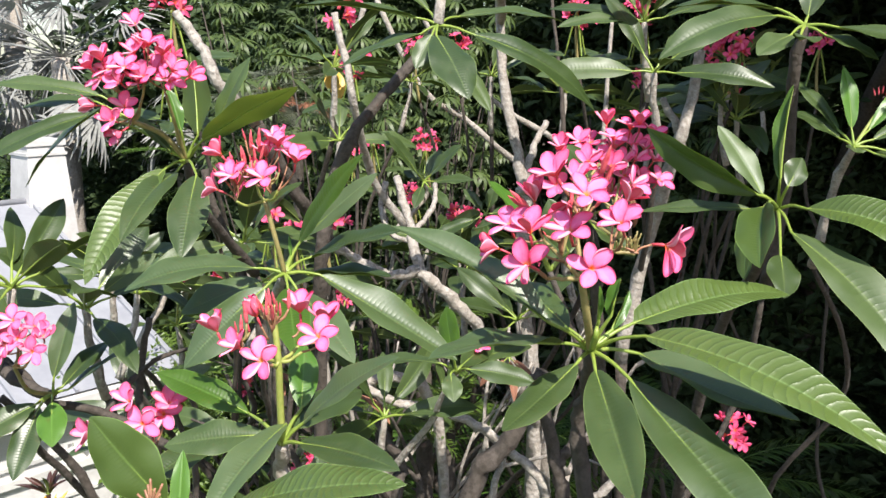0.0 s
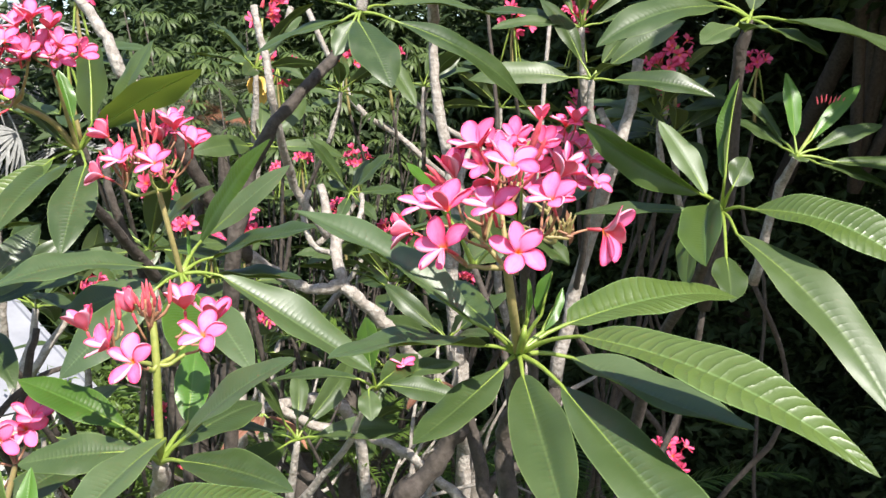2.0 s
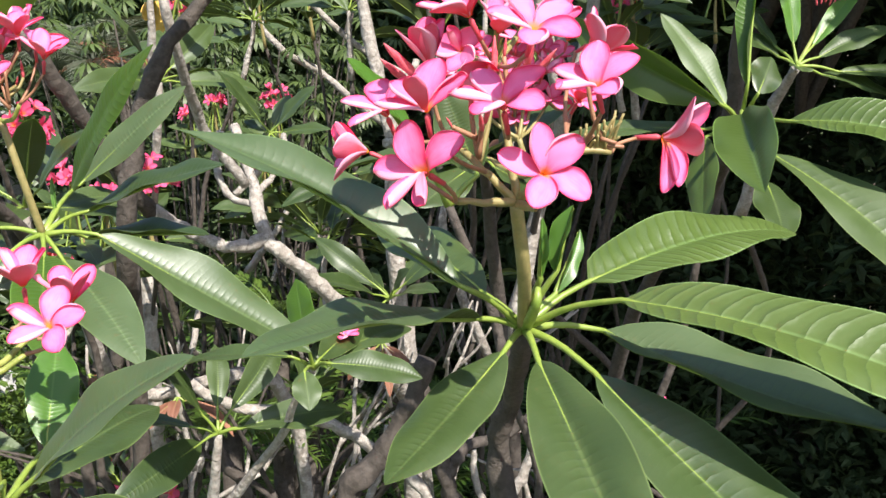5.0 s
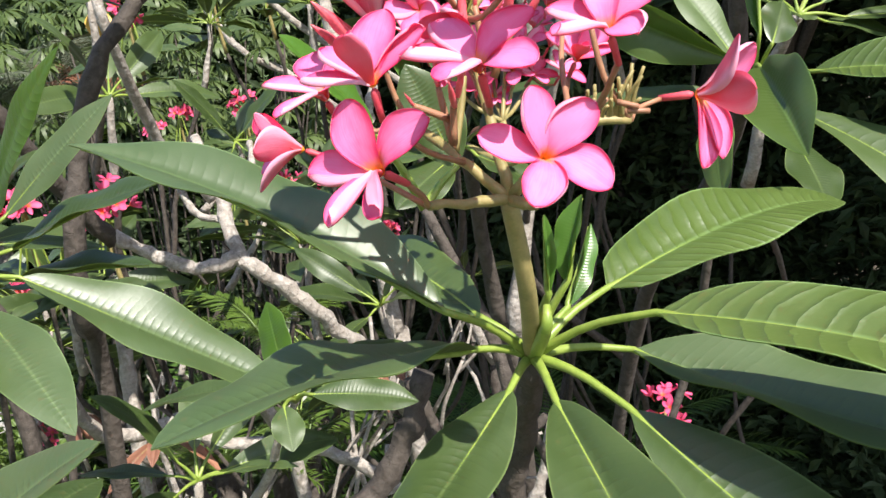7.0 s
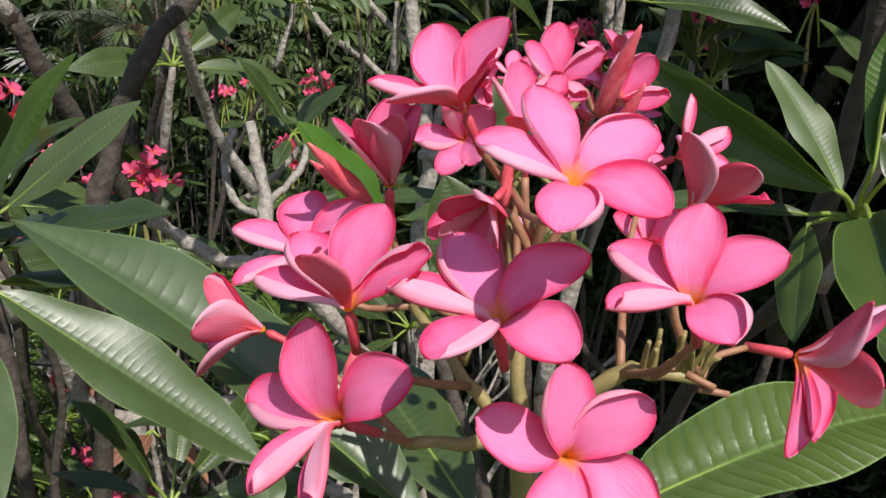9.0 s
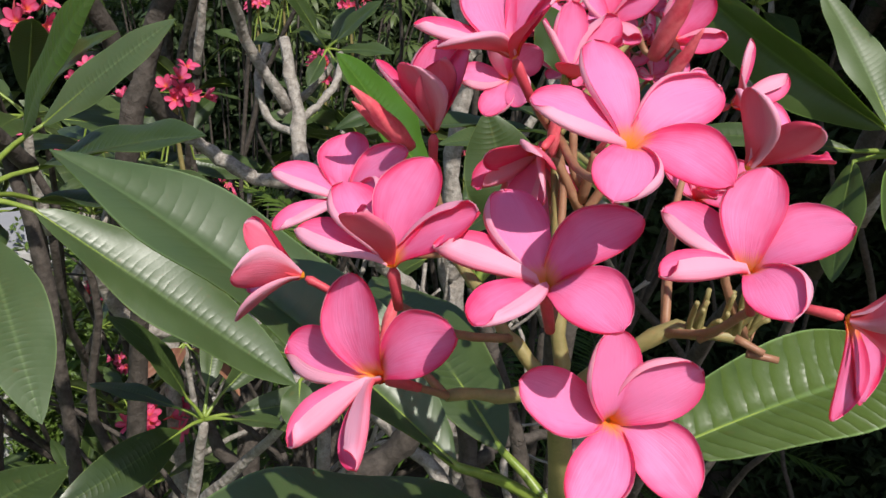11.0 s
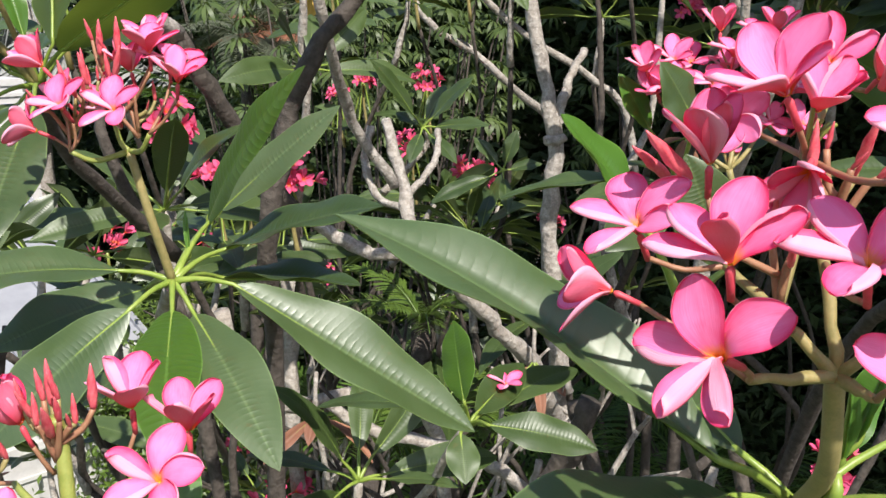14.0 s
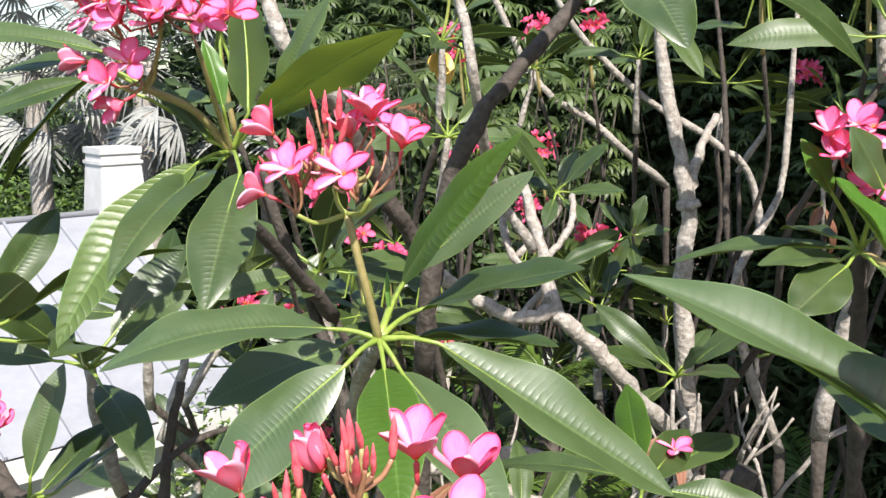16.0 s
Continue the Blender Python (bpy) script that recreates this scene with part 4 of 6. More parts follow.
spray(d, apexd, [(tuple(Vector((-0.827, 2.383, 4.892)) + Vector(((x - 200) * 0.00143, 0.06 + RNG.uniform(-0.03, 0.05), (195 - y) * 0.00143))), q, min(80, w + 18), s, k)
                 for x, y, q, w, s, k in ((200, 195, 0, 15, 20, "open"), (225, 100, -10, 40, 40, "wide"), (260, 130, 10, 25, 10, "open"), (150, 125, -40, 30, 30, "wide"), (180, 130, -20, 35, 30, "open"),
                         (300, 130, 50, 20, 10, "wide"), (240, 90, 0, 60, 0, "half"), (205, 150, -15, 10, 22, "wide"), (145, 190, -80, -10, 20, "half"), (275, 100, 30, 50, 20, "half"), (200, 235, -30, -40, 20, "half"),
                         (215, 125, 0, 30, 50, "open"), (245, 140, 0, 20, 15, "wide"), (165, 145, -30, 20, 5, "open"), (320, 140, 60, 10, 15, "half"), (190, 215, -10, 0, 35, "wide"), (260, 85, 20, 50, 15, "wide"), (230, 150, 10, 30, 25, "wide"), (285, 150, 30, 25, 40, "open"), (170, 110, -30, 45, 12, "half"))], 5, STALK, 1.02)
flower(d, (-0.833, 2.619, 5.108), -10, 50, 10, "wide", root=d2)
bud(d, (-0.696, 2.575, 5.143), 20, 80)

# shining leaves at the shaded edge
e = branch((0.845, 2.352, 4.645), "plumeria branch of glossy leaves without blooms")
stem(e, "branch_stem", [(0.845, 2.352, 4.645), (0.901, 2.641, 4.439), (0.943, 3.172, 4.022), (0.975, 3.707, 3.108)], 0.012, 0.024, DARKSHADEBARK, "branch stem, bark coloured dark for shade", n=12, knots=0.05)
leaf(e, (0.860, 2.208, 4.668), (1.090, 1.920, 4.573), 0.121, 0.118, 35, 42, -12, mat=FRESH)
leaf(e, (0.817, 2.175, 4.617), (0.999, 1.801, 4.326), 0.120, 0.071, 31, -8, -28)
leaf(e, (0.760, 2.256, 4.695), (0.508, 2.360, 4.848), 0.100, 0.05, 44, 0, up=(-0.2, -0.75, -0.55), mat=SMOOTH)
leaf(e, (0.724, 2.102, 4.688), (0.628, 1.823, 4.607), 0.115, 0.03, 54, 0, up=(-0.46, -0.90, 0.02), mat=SMOOTH)
leaf(e, (0.781, 2.283, 4.691), (0.689, 2.378, 4.854), 0.075, 0.03, 24, 0, up=(0.3, -0.8, 0.5), mat=SHEEN)
leaf(e, (0.757, 2.070, 4.585), (0.724, 1.939, 4.517), 0.070, 0.03, 20, 40)
leaf(e, (0.823, 2.290, 4.725), (0.857, 2.334, 4.955), 0.06, 0.03, 66, 0, up=(-0.9, -0.3, 0.2), mat=RIBBED)
leaf(e, (0.843, 2.287, 4.712), (0.897, 2.350, 4.775), 0.06, 0.02, 16, 0, up=(0, -0.9, 0.3))
leaf(e, (0.787, 2.373, 4.628), (0.745, 2.270, 4.480), 0.07, 0.03, 20, 0, up=(-0.8, -0.6, -0.2), mat=SMOOTH)
leaf(e, (0.787, 2.375, 4.642), (0.519, 2.473, 4.620), 0.05, 0.04, 26, 30)

# the rear cluster behind the largest one
g = branch((0.419, 2.694, 4.563), "plumeria branch with pink cluster behind the larger blooms")
stem(g, "branch_stem", [(0.419, 2.694, 4.563), (0.456, 2.767, 4.380), (0.520, 2.905, 3.972)], 0.013, 0.018, DARKSHADEBARK, "dark branch stem", n=12, knots=0.06)
leaf(g, (0.384, 2.712, 4.567), (0.090, 2.720, 4.531), 0.075, 0.05, 34, 6)
leaf(g, (0.382, 2.669, 4.551), (0.212, 2.572, 4.557), 0.06, 0.05, 26, 20)
leaf(g, (0.385, 2.647, 4.545), (0.257, 2.513, 4.484), 0.085, 0.03, 12, 40)
leaf(g, (0.410, 2.797, 4.572), (0.356, 2.994, 4.557), 0.06, 0.04, 26, 20)
leaf(g, (0.435, 2.652, 4.545), (0.538, 2.587, 4.471), 0.085, 0.06, 26, 20)
leaf(g, (0.467, 2.753, 4.580), (0.668, 2.888, 4.662), 0.085, 0.06, 26, 20)
leaf(g, (0.342, 2.618, 4.674), (0.284, 2.621, 4.769), 0.05, 0.02, 26, 50, mat=YOUNG)
leaf(g, (0.401, 2.551, 4.692), (0.333, 2.524, 4.793), 0.075, 0.03, 14, 50)
apexg = (0.479, 2.602, 4.609)
stem(g, "flower_stalk", [(0.419, 2.694, 4.563), (0.496, 2.603, 4.530), apexg], 0.0075, 0.006, STALK)
spray(g, apexg, [(tuple(Vector((0.462, 2.617, 4.752)) + Vector(((x - 1280) * 0.00088, RNG.uniform(-0.03, 0.05), (128 - y) * 0.00082))), q, min(82, w + 34), s, k)
                 for x, y, q, w, s, k in ((1126, 100, -40, 20, 10, "half"), (1190, 85, -20, 25, 30, "wide"), (1228, 92, -10, 30, 12, "open"), (1287, 70, -5, 35, 30, "open"), (1342, 35, 10, 40, 20, "open"), (1359, 100, 20, 30, 40, "wide"),
                         (1209, 207, -10, 10, 22, "open"), (1298, 255, 0, 12, 12, "open"), (1359, 142, 30, 20, 12, "wide"), (1385, 215, 40, 10, 31, "open"), (1410, 60, 40, 40, 50, "wide"), (1270, 20, 0, 60, 15, "half"), (1430, 150, 50, 20, 12, "wide"),
                         (1150, 145, -30, 10, 8, "half"), (1370, 20, 20, 60, 15, "half"), (1440, 215, 40, 15, 5, "open"), (1250, 228, -10, 5, 13, "wide"), (1320, 150, 0, 30, 18, "half"),
                         (1172, 132, -30, 20, 19, "open"), (1250, 132, -10, 25, 5, "open"), (1302, 112, 0, 35, 28, "wide"), (1334, 200, 10, 10, 33, "open"), (1400, 110, 35, 30, 36, "wide"), (1270, 180, -5, 15, 41, "wide"))], 6, STALK, 1.06)

# leaves that hang in from above
t_ = branch((-0.015, 2.778, 5.115), "plumeria branch of long leaves hanging in from above")
stem(t_, "branch_stem", [(-0.015, 2.778, 5.115), (0.010, 2.916, 5.325), (0.083, 3.182, 5.649)], 0.014, 0.02, BARK, "grey branch stem", n=8, knots=0.06)
leaf(t_, (-0.019, 2.686, 5.085), (0.068, 2.490, 4.915), 0.115, 0.04, 14, 30)
leaf(t_, (0.077, 2.742, 5.091), (0.445, 2.781, 4.871), 0.105, 0.10, 22, 34)
leaf(t_, (-0.071, 2.756, 5.134), (-0.436, 2.783, 5.167), 0.075, 0.05, 36, 6)
leaf(t_, (-0.063, 2.768, 5.091), (-0.304, 2.801, 4.995), 0.085, 0.04, 26, 20)
leaf(t_, (0.026, 2.808, 5.036), (0.136, 2.726, 4.871), 0.07, 0.03, 20, 20)
leaf(t_, (-0.030, 2.707, 5.089), (-0.076, 2.647, 4.993), 0.06, 0.03, 16, 40)
leaf(t_, (0.044, 2.880, 5.144), (0.389, 3.083, 5.136), 0.08, 0.06, 26, 20)
leaf(t_, (-0.040, 2.832, 5.157), (-0.225, 2.909, 5.292), 0.08, 0.06, 26, 20)
leaf(t_, (-0.007, 2.832, 5.157), (0.061, 2.916, 5.325), 0.08, 0.03, 26, 20)

u_ = branch((0.936, 2.501, 5.102), "plumeria branch of broad leaves high in the shade")
stem(u_, "branch_stem", [(0.936, 2.501, 5.102), (0.932, 2.540, 4.966), (0.982, 2.685, 4.661), (0.985, 2.820, 4.312)], 0.013, 0.02, DARKSHADEBARK, "dark branch stem", n=12, knots=0.06)
leaf(u_, (0.994, 2.443, 5.097), (1.255, 2.261, 4.986), 0.095, 0.06, 26, 22)
leaf(u_, (0.851, 2.469, 5.126), (0.526, 2.346, 5.015), 0.11, 0.10, 26, 32)
leaf(u_, (0.873, 2.419, 5.077), (0.751, 2.297, 5.025), 0.07, 0.04, 20, 30)
leaf(u_, (0.974, 2.460, 5.078), (1.089, 2.397, 5.015), 0.065, 0.05, 24, 25)
leaf(u_, (0.880, 2.555, 5.149), (0.618, 2.679, 5.156), 0.08, 0.05, 30, 12)
leaf(u_, (0.969, 2.572, 5.128), (0.999, 2.603, 5.290), 0.08, 0.03, 24, 20)
leaf(u_, (0.894, 2.417, 5.066), (0.827, 2.149, 5.052), 0.06, 0.03, 24, 20)

h_ = branch((1.321, 3.034, 4.745), "plumeria branch with young upright leaves and red buds")
stem(h_, "branch_stem", [(1.321, 3.034, 4.745), (1.342, 3.201, 4.616), (1.346, 3.357, 4.284)], 0.012, 0.018, BARK, "grey branch stem", n=10, knots=0.06)
for x, y, z, w, m in ((1290, 152, 3.0, 0.06, YOUNG), (1440, 168, 3.05, 0.05, YOUNG), (1457, 238, 2.95, 0.07, LEAF), (1575, 330, 2.85, 0.085, LEAF), (1465, 345, 2.9, 0.07, LEAF), (1225, 235, 3.1, 0.075, LEAF), (1235, 175, 3.2, 0.06, LEAF), (1290, 300, 2.85, 0.06, LEAF)):
    tip = Vector((1.373, 3.115, 4.751)) + Vector(((x - 1330) * 0.0018, z - 3.0, (290 - y) * 0.0018))
    hh = Vector((1.321, 3.034, 4.745))
    leaf(h_, tuple(hh.lerp(tip, 0.22)), tuple(tip), w, 0.05, 24, 32, mat=m)
for k in range(7):
    bud(h_, Vector((1.453, 3.127, 4.904)) + Vector((0.012 * (k - 3), 0, 0.004 * (k % 3))), -50 + 16 * k, 60, 0.7)
stem(h_, "flower_stalk", [(1.321, 3.034, 4.745), (1.453, 3.126, 4.895)], 0.006, 0.004, GREENSTALK)

w_ = branch((-1.119, 2.571, 4.075), "plumeria branch with pink blooms beside the house roof")
stem(w_, "branch_stem", [(-1.119, 2.571, 4.075), (-1.195, 2.621, 4.072), (-1.318, 2.682, 4.121)], 0.014, 0.02, DARKSHADEBARK, "dark branch stem", n=10, knots=0.06)
leaf(w_, (-1.108, 2.560, 4.127), (-1.054, 2.617, 4.338), 0.07, 0.03, 34, 40, mat=QUILTED)
leaf(w_, (-1.076, 2.537, 4.110), (-1.019, 2.762, 4.176), 0.062, 0.05, 28, 36)
leaf(w_, (-1.076, 2.573, 4.089), (-0.924, 2.709, 4.178), 0.058, 0.04, 24, -10)
leaf(w_, (-1.088, 2.491, 4.082), (-1.038, 2.354, 4.006), 0.075, 0.03, 12, 40, mat=YOUNG)
leaf(w_, (-1.114, 2.469, 4.077), (-1.143, 2.336, 3.918), 0.08, 0.04, 20, 40)
leaf(w_, (-1.122, 2.471, 4.084), (-1.266, 2.354, 4.009), 0.08, 0.04, 20, 40)
for pts, r0, r1 in (([(-1.146, 2.620, 4.025), (-1.072, 2.666, 4.001), (-0.948, 2.701, 3.932), (-0.780, 2.770, 3.782)], 0.013, 0.016), ([(-1.338, 2.701, 4.159), (-1.254, 2.687, 4.095), (-1.146, 2.620, 4.025)], 0.012, 0.012),
                    ([(-1.024, 2.709, 3.964), (-0.966, 2.777, 4.042), (-0.897, 2.840, 4.095), (-0.811, 2.944, 4.101)], 0.011, 0.006), ([(-1.296, 2.625, 4.047), (-1.220, 2.655, 3.950), (-1.143, 2.723, 3.798), (-1.038, 2.808, 3.493)], 0.011, 0.015),
                    ([(-0.947, 2.796, 3.899), (-0.954, 2.831, 4.052), (-0.924, 2.869, 4.222)], 0.014, 0.010)):
    stem(w_, "branch_stem", pts, r0, r1, DARKSHADEBARK, "dark forking branch stem", n=12, knots=0.06)
aw = (-1.116, 2.346, 4.231)
stem(w_, "flower_stalk", [(-1.119, 2.571, 4.075), (-1.145, 2.478, 4.122), aw], 0.007, 0.005, STALK)
spray(w_, aw, [(tuple(Vector((-1.095, 2.331, 4.312)) + Vector(((x - 30) * 0.00145, RNG.uniform(-0.02, 0.04), (600 - y) * 0.00145))), q, w, s, k)
               for x, y, q, w, s, k in ((25, 570, 0, 40, 20, "open"), (15, 610, -20, 20, 30, "open"), (62, 620, 15, 20, 10, "open"), (55, 585, 30, 40, 50, "wide"), (-10, 580, -40, 40, 50, "wide"), (35, 600, 0, 30, 33, "wide"), (0, 625, -10, 30, 12, "open"), (75, 600, 20, 45, 27, "half"))], 3, STALK, 1.02)

# low leaves and blooms under the second cluster
lo = branch((-0.474, 1.439, 4.281), "plumeria branch with upright leaf and pink blooms")
leaf(lo, (-0.459, 1.449, 4.290), (-0.586, 1.480, 4.429), 0.105, 0.03, 16, 0, up=(-0.36, -0.8, 0.38), mat=SMOOTH)
leaf(lo, (-0.438, 1.439, 4.246), (-0.436, 1.486, 4.368), 0.035, 0.02, 40, 60, mat=YOUNG)
leaf(lo, (-0.464, 1.848, 4.244), (-0.577, 1.687, 4.209), 0.065, 0.04, 20, 30, hub=(-0.408, 1.899, 4.240))
al = (-0.596, 1.836, 4.227)
stem(lo, "flower_stalk", [(-0.489, 1.486, 4.257), al], 0.006, 0.005, STALK)
for x, y, q, w, s, k in ((290, 735, 0, 25, 20, "open"), (232, 712, -20, 40, 30, "wide"), (300, 718, 20, 50, 10, "wide"), (165, 768, -50, 20, 50, "wide"), (260, 745, -10, 20, 50, "open"), (220, 858, -20, 0, 20, "half")):
    flower(lo, tuple(Vector((-0.602, 1.847, 4.284)) + Vector(((x - 270) * 0.00117, RNG.uniform(-0.02, 0.03), (740 - y) * 0.00117))), q, w, s, k, root=al)
old = thing("spent_flower_stalk", (-0.439, 1.364, 4.278), "green flower stalk with dry brown stubs, blooms fallen", "flower stalk", "plumeria branches")
top = Vector((-0.458, 1.375, 4.326))
stem(old, "stalk", [(-0.439, 1.364, 4.278), (-0.447, 1.370, 4.304), top], 0.0062, 0.0052, GREENSTALK, n=8)
for x, y in ((240, 785), (225, 812), (212, 818), (262, 795), (250, 800), (258, 812), (232, 800), (215, 840), (228, 838)):
    end = top + Vector(((x - 240) * 0.00085, RNG.uniform(-0.012, 0.012), (832 - y) * 0.00085))
    stem(old, "stub", [top, top.lerp(end, 0.6) + Vector((0, 0, -0.003)), end], 0.0034, 0.0020, PEDICEL, "dry brown-tipped stub", sides=6, n=6)
stem(old, "branch_stem", [(-0.439, 1.364, 4.278), (-0.483, 1.467, 4.267)], 0.006, 0.008, GREENSTALK, n=4)
lb = branch((-0.350, 1.481, 4.234), "plumeria branch with one long bright leaf")
leaf(lb, (-0.361, 1.500, 4.257), (-0.056, 1.375, 4.357), 0.100, 0.061, 24, 28, 12, mat=FRESH)

# small whorl with a fallen bloom
x_ = branch((0.039, 2.606, 4.128), "small plumeria branch with short leaves")
stem(x_, "branch_stem", [(0.039, 2.606, 4.128), (-0.005, 2.66, 4.03), (-0.035, 2.727, 3.93), (-0.137, 2.813, 3.777), (-0.227, 2.9, 3.622)], 0.007, 0.013, BARK, "thin grey branch stem", n=10, knots=0.06)
leaf(x_, (0.028, 2.558, 4.193), (0.008, 2.657, 4.314), 0.070, 0.02, 16, 0, up=(-0.5, -0.8, 0.1), mat=RIBBED)
leaf(x_, (0.071, 2.513, 4.170), (0.259, 2.489, 4.136), 0.075, 0.06, 22, 34)
leaf(x_, (0.021, 2.491, 4.164), (0.029, 2.408, 4.112), 0.055, 0.03, 16, 40)
leaf(x_, (-0.006, 2.592, 4.162), (-0.257, 2.710, 4.115), 0.06, 0.06, 30, 15)
leaf(x_, (0.052, 2.620, 4.144), (0.157, 2.831, 4.164), 0.07, 0.03, 16, 50)
leaf(x_, (0.082, 2.669, 4.134), (0.291, 2.973, 4.097), 0.07, 0.05, 20, 30)
flower(x_, (0.113, 2.726, 4.154), 10, 78, 20, "open", 0.95)

# rear whorl by the bare stubs
f_ = branch((-0.084, 4.137, 4.498), "plumeria branch with slim leaves beside bare stubs")
stem(f_, "branch_stem", [(-0.084, 4.137, 4.498), (-0.068, 4.169, 4.443), (-0.139, 4.148, 4.354), (-0.216, 4.080, 4.285)], 0.009, 0.013, BARK, "bent grey branch stem", n=12, knots=0.07)
for x, y, z, w in ((701, 150, 3.1, 0.075), (878, 179, 3.1, 0.075), (905, 258, 3.05, 0.07), (742, 245, 3.2, 0.06), (770, 320, 3.0, 0.05), (850, 320, 3.0, 0.055), (830, 200, 3.3, 0.06)):
    tip = Vector((-0.061, 4.128, 4.488)) + Vector(((x - 803) * 0.00189, z - 3.15, (274 - y) * 0.00189))
    leaf(f_, tuple(Vector((-0.084, 4.137, 4.498)).lerp(tip, 0.18)), tuple(tip), w, 0.04, 24, 32)
f2 = branch((0.211, 4.550, 4.287), "plumeria branch with slim leaves in half shade")
stem(f2, "branch_stem", [(0.211, 4.550, 4.287), (0.234, 4.572, 4.157), (0.152, 4.659, 3.861)], 0.009, 0.013, DARKSHADEBARK, n=10, knots=0.07)
for x, y, z, w in ((803, 394, 3.5, 0.075), (955, 270, 3.6, 0.06), (1000, 330, 3.6, 0.06), (935, 400, 3.4, 0.05), (880, 290, 3.7, 0.06)):
    tip = Vector((0.211, 4.550, 4.287)) + Vector(((x - 931) * 0.00216, z - 3.6, (343 - y) * 0.00216))
    leaf(f2, tuple(Vector((0.211, 4.550, 4.287)).lerp(tip, 0.18)), tuple(tip), w, 0.05, 24, 30)

# ---- plumeria limbs ----
def tree(at, label, category="tree"):
    return thing("plumeria_tree", at, label, category, "plumeria trees")


pale = tree((0.438, 4.214, 3.348), "plumeria tree with pale grey knotty bare limbs")
pale.location.z = 0
dark = tree((-0.55, 3.2, 0.0), "plumeria tree with thick limbs coloured dark for shade")
mid = tree((0.5, 4.6, 0.0), "plumeria tree with forked grey limbs")
low = tree((0.25, 3.1, 0.0), "plumeria tree with brown-grey low limbs")


def limb(t, points, r0, r1, mat=None, n=18):
    return stem(t, "limb", points, r0, r1, mat or BARK, n=n, sides=10, knots=0.07)


def down(p, dx=0.0):
    """The way from a limb's lower end to the ground."""
    return [(p[0] + 0.3 * dx + 0.05, p[1] + 0.12, p[2] * 0.62), (p[0] + dx, p[1] + 0.15, 0.0)]


limb(pale, [(*pale.location.xy, 0), (0.428, 4.213, 3.348), (0.385, 4.184, 3.783), (0.357, 4.202, 4.183), (0.366, 4.217, 4.437), (0.311, 4.239, 4.705), (0.268, 4.286, 4.988), (0.251, 4.331, 5.253)], 0.038, 0.018, n=34)
limb(pale, [(0.343, 4.216, 4.445), (0.368, 4.180, 4.454), (0.395, 4.164, 4.467)], 0.022, 0.012, n=8)
limb(pale, [(0.366, 4.217, 4.437), (0.401, 4.273, 4.616), (0.475, 4.364, 4.748)], 0.019, 0.013)
limb(mid, [(*mid.location.xy, 0), (0.52, 4.461, 2.755), (0.330, 3.95, 3.65), (0.168, 3.773, 3.905), (0.045, 3.70, 4.07), (-0.092, 3.680, 4.207), (-0.135, 3.80, 4.36), (-0.192, 3.90, 4.545)], 0.034, 0.016, n=44)
limb(mid, [(-0.092, 3.680, 4.207), (-0.165, 3.66, 4.185), (-0.248, 3.650, 4.196), (-0.340, 3.650, 4.250), (-0.431, 3.632, 4.316)], 0.023, 0.018)
limb(mid, [(-0.118, 3.75, 4.30), (-0.215, 3.80, 4.33), (-0.252, 3.84, 4.43), (-0.236, 3.88, 4.530)], 0.011, 0.013)
limb(mid, [(-0.128, 3.78, 4.33), (-0.075, 3.88, 4.372), (-0.036, 3.97, 4.43), (-0.034, 4.05, 4.50)], 0.012, 0.010)
limb(dark, [(*dark.location.xy, 0), (-0.449, 3.287, 3.750), (-0.417, 3.065, 4.209), (-0.388, 3.008, 4.450), (-0.347, 3.045, 4.636), (-0.278, 3.029, 4.799), (-0.188, 3.057, 4.908), (-0.077, 3.143, 5.045), (-0.028, 3.160, 5.119)], 0.027, 0.015, DARKSHADEBARK, n=36)
limb(dark, [*down((-0.572, 3.087, 3.840))[::-1], (-0.572, 3.087, 3.840), (-0.689, 3.159, 4.302), (-0.762, 3.094, 4.547), (-0.790, 3.112, 4.665)], 0.020, 0.012, DARKSHADEBARK, n=30)
limb(low, [(0.0, 3.15, 0.0), (0.02, 3.1, 2.2), (0.092, 3.1, 3.463), (0.189, 3.1, 3.654), (0.286, 3.1, 3.804), (0.345, 3.1, 3.97)], 0.046, 0.026, DARKSHADEBARK, n=30)
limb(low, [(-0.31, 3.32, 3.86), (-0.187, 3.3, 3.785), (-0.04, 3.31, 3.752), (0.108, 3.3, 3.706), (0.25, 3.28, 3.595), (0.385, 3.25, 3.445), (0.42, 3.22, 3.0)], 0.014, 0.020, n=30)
# Stretches towards the ground take the shade-dark bark, unlike the paler limbs above.
limb(low, [(0.42, 3.22, 3.02), *down((0.42, 3.22, 3.02))], 0.022, 0.03, DARKSHADEBARK)
limb(low, [(0.46, 3.2, 0.0), (0.45, 3.2, 2.6), (0.438, 3.2, 3.382), (0.414, 3.2, 3.568), (0.372, 3.2, 3.766), (0.319, 3.2, 3.92)], 0.036, 0.018, DARKSHADEBARK, n=30)
limb(low, [(0.414, 3.2, 3.578), (0.45, 3.22, 3.63), (0.50, 3.25, 3.65), (0.614, 3.3, 3.649), (0.70, 3.3, 3.72)], 0.020, 0.012, DARKSHADEBARK)
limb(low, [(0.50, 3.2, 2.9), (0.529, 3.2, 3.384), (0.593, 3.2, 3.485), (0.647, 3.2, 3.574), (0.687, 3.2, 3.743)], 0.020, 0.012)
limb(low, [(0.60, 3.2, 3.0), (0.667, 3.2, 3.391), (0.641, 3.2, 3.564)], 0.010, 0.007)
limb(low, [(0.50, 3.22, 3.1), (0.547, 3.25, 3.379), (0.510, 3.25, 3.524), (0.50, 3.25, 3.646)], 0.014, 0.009)
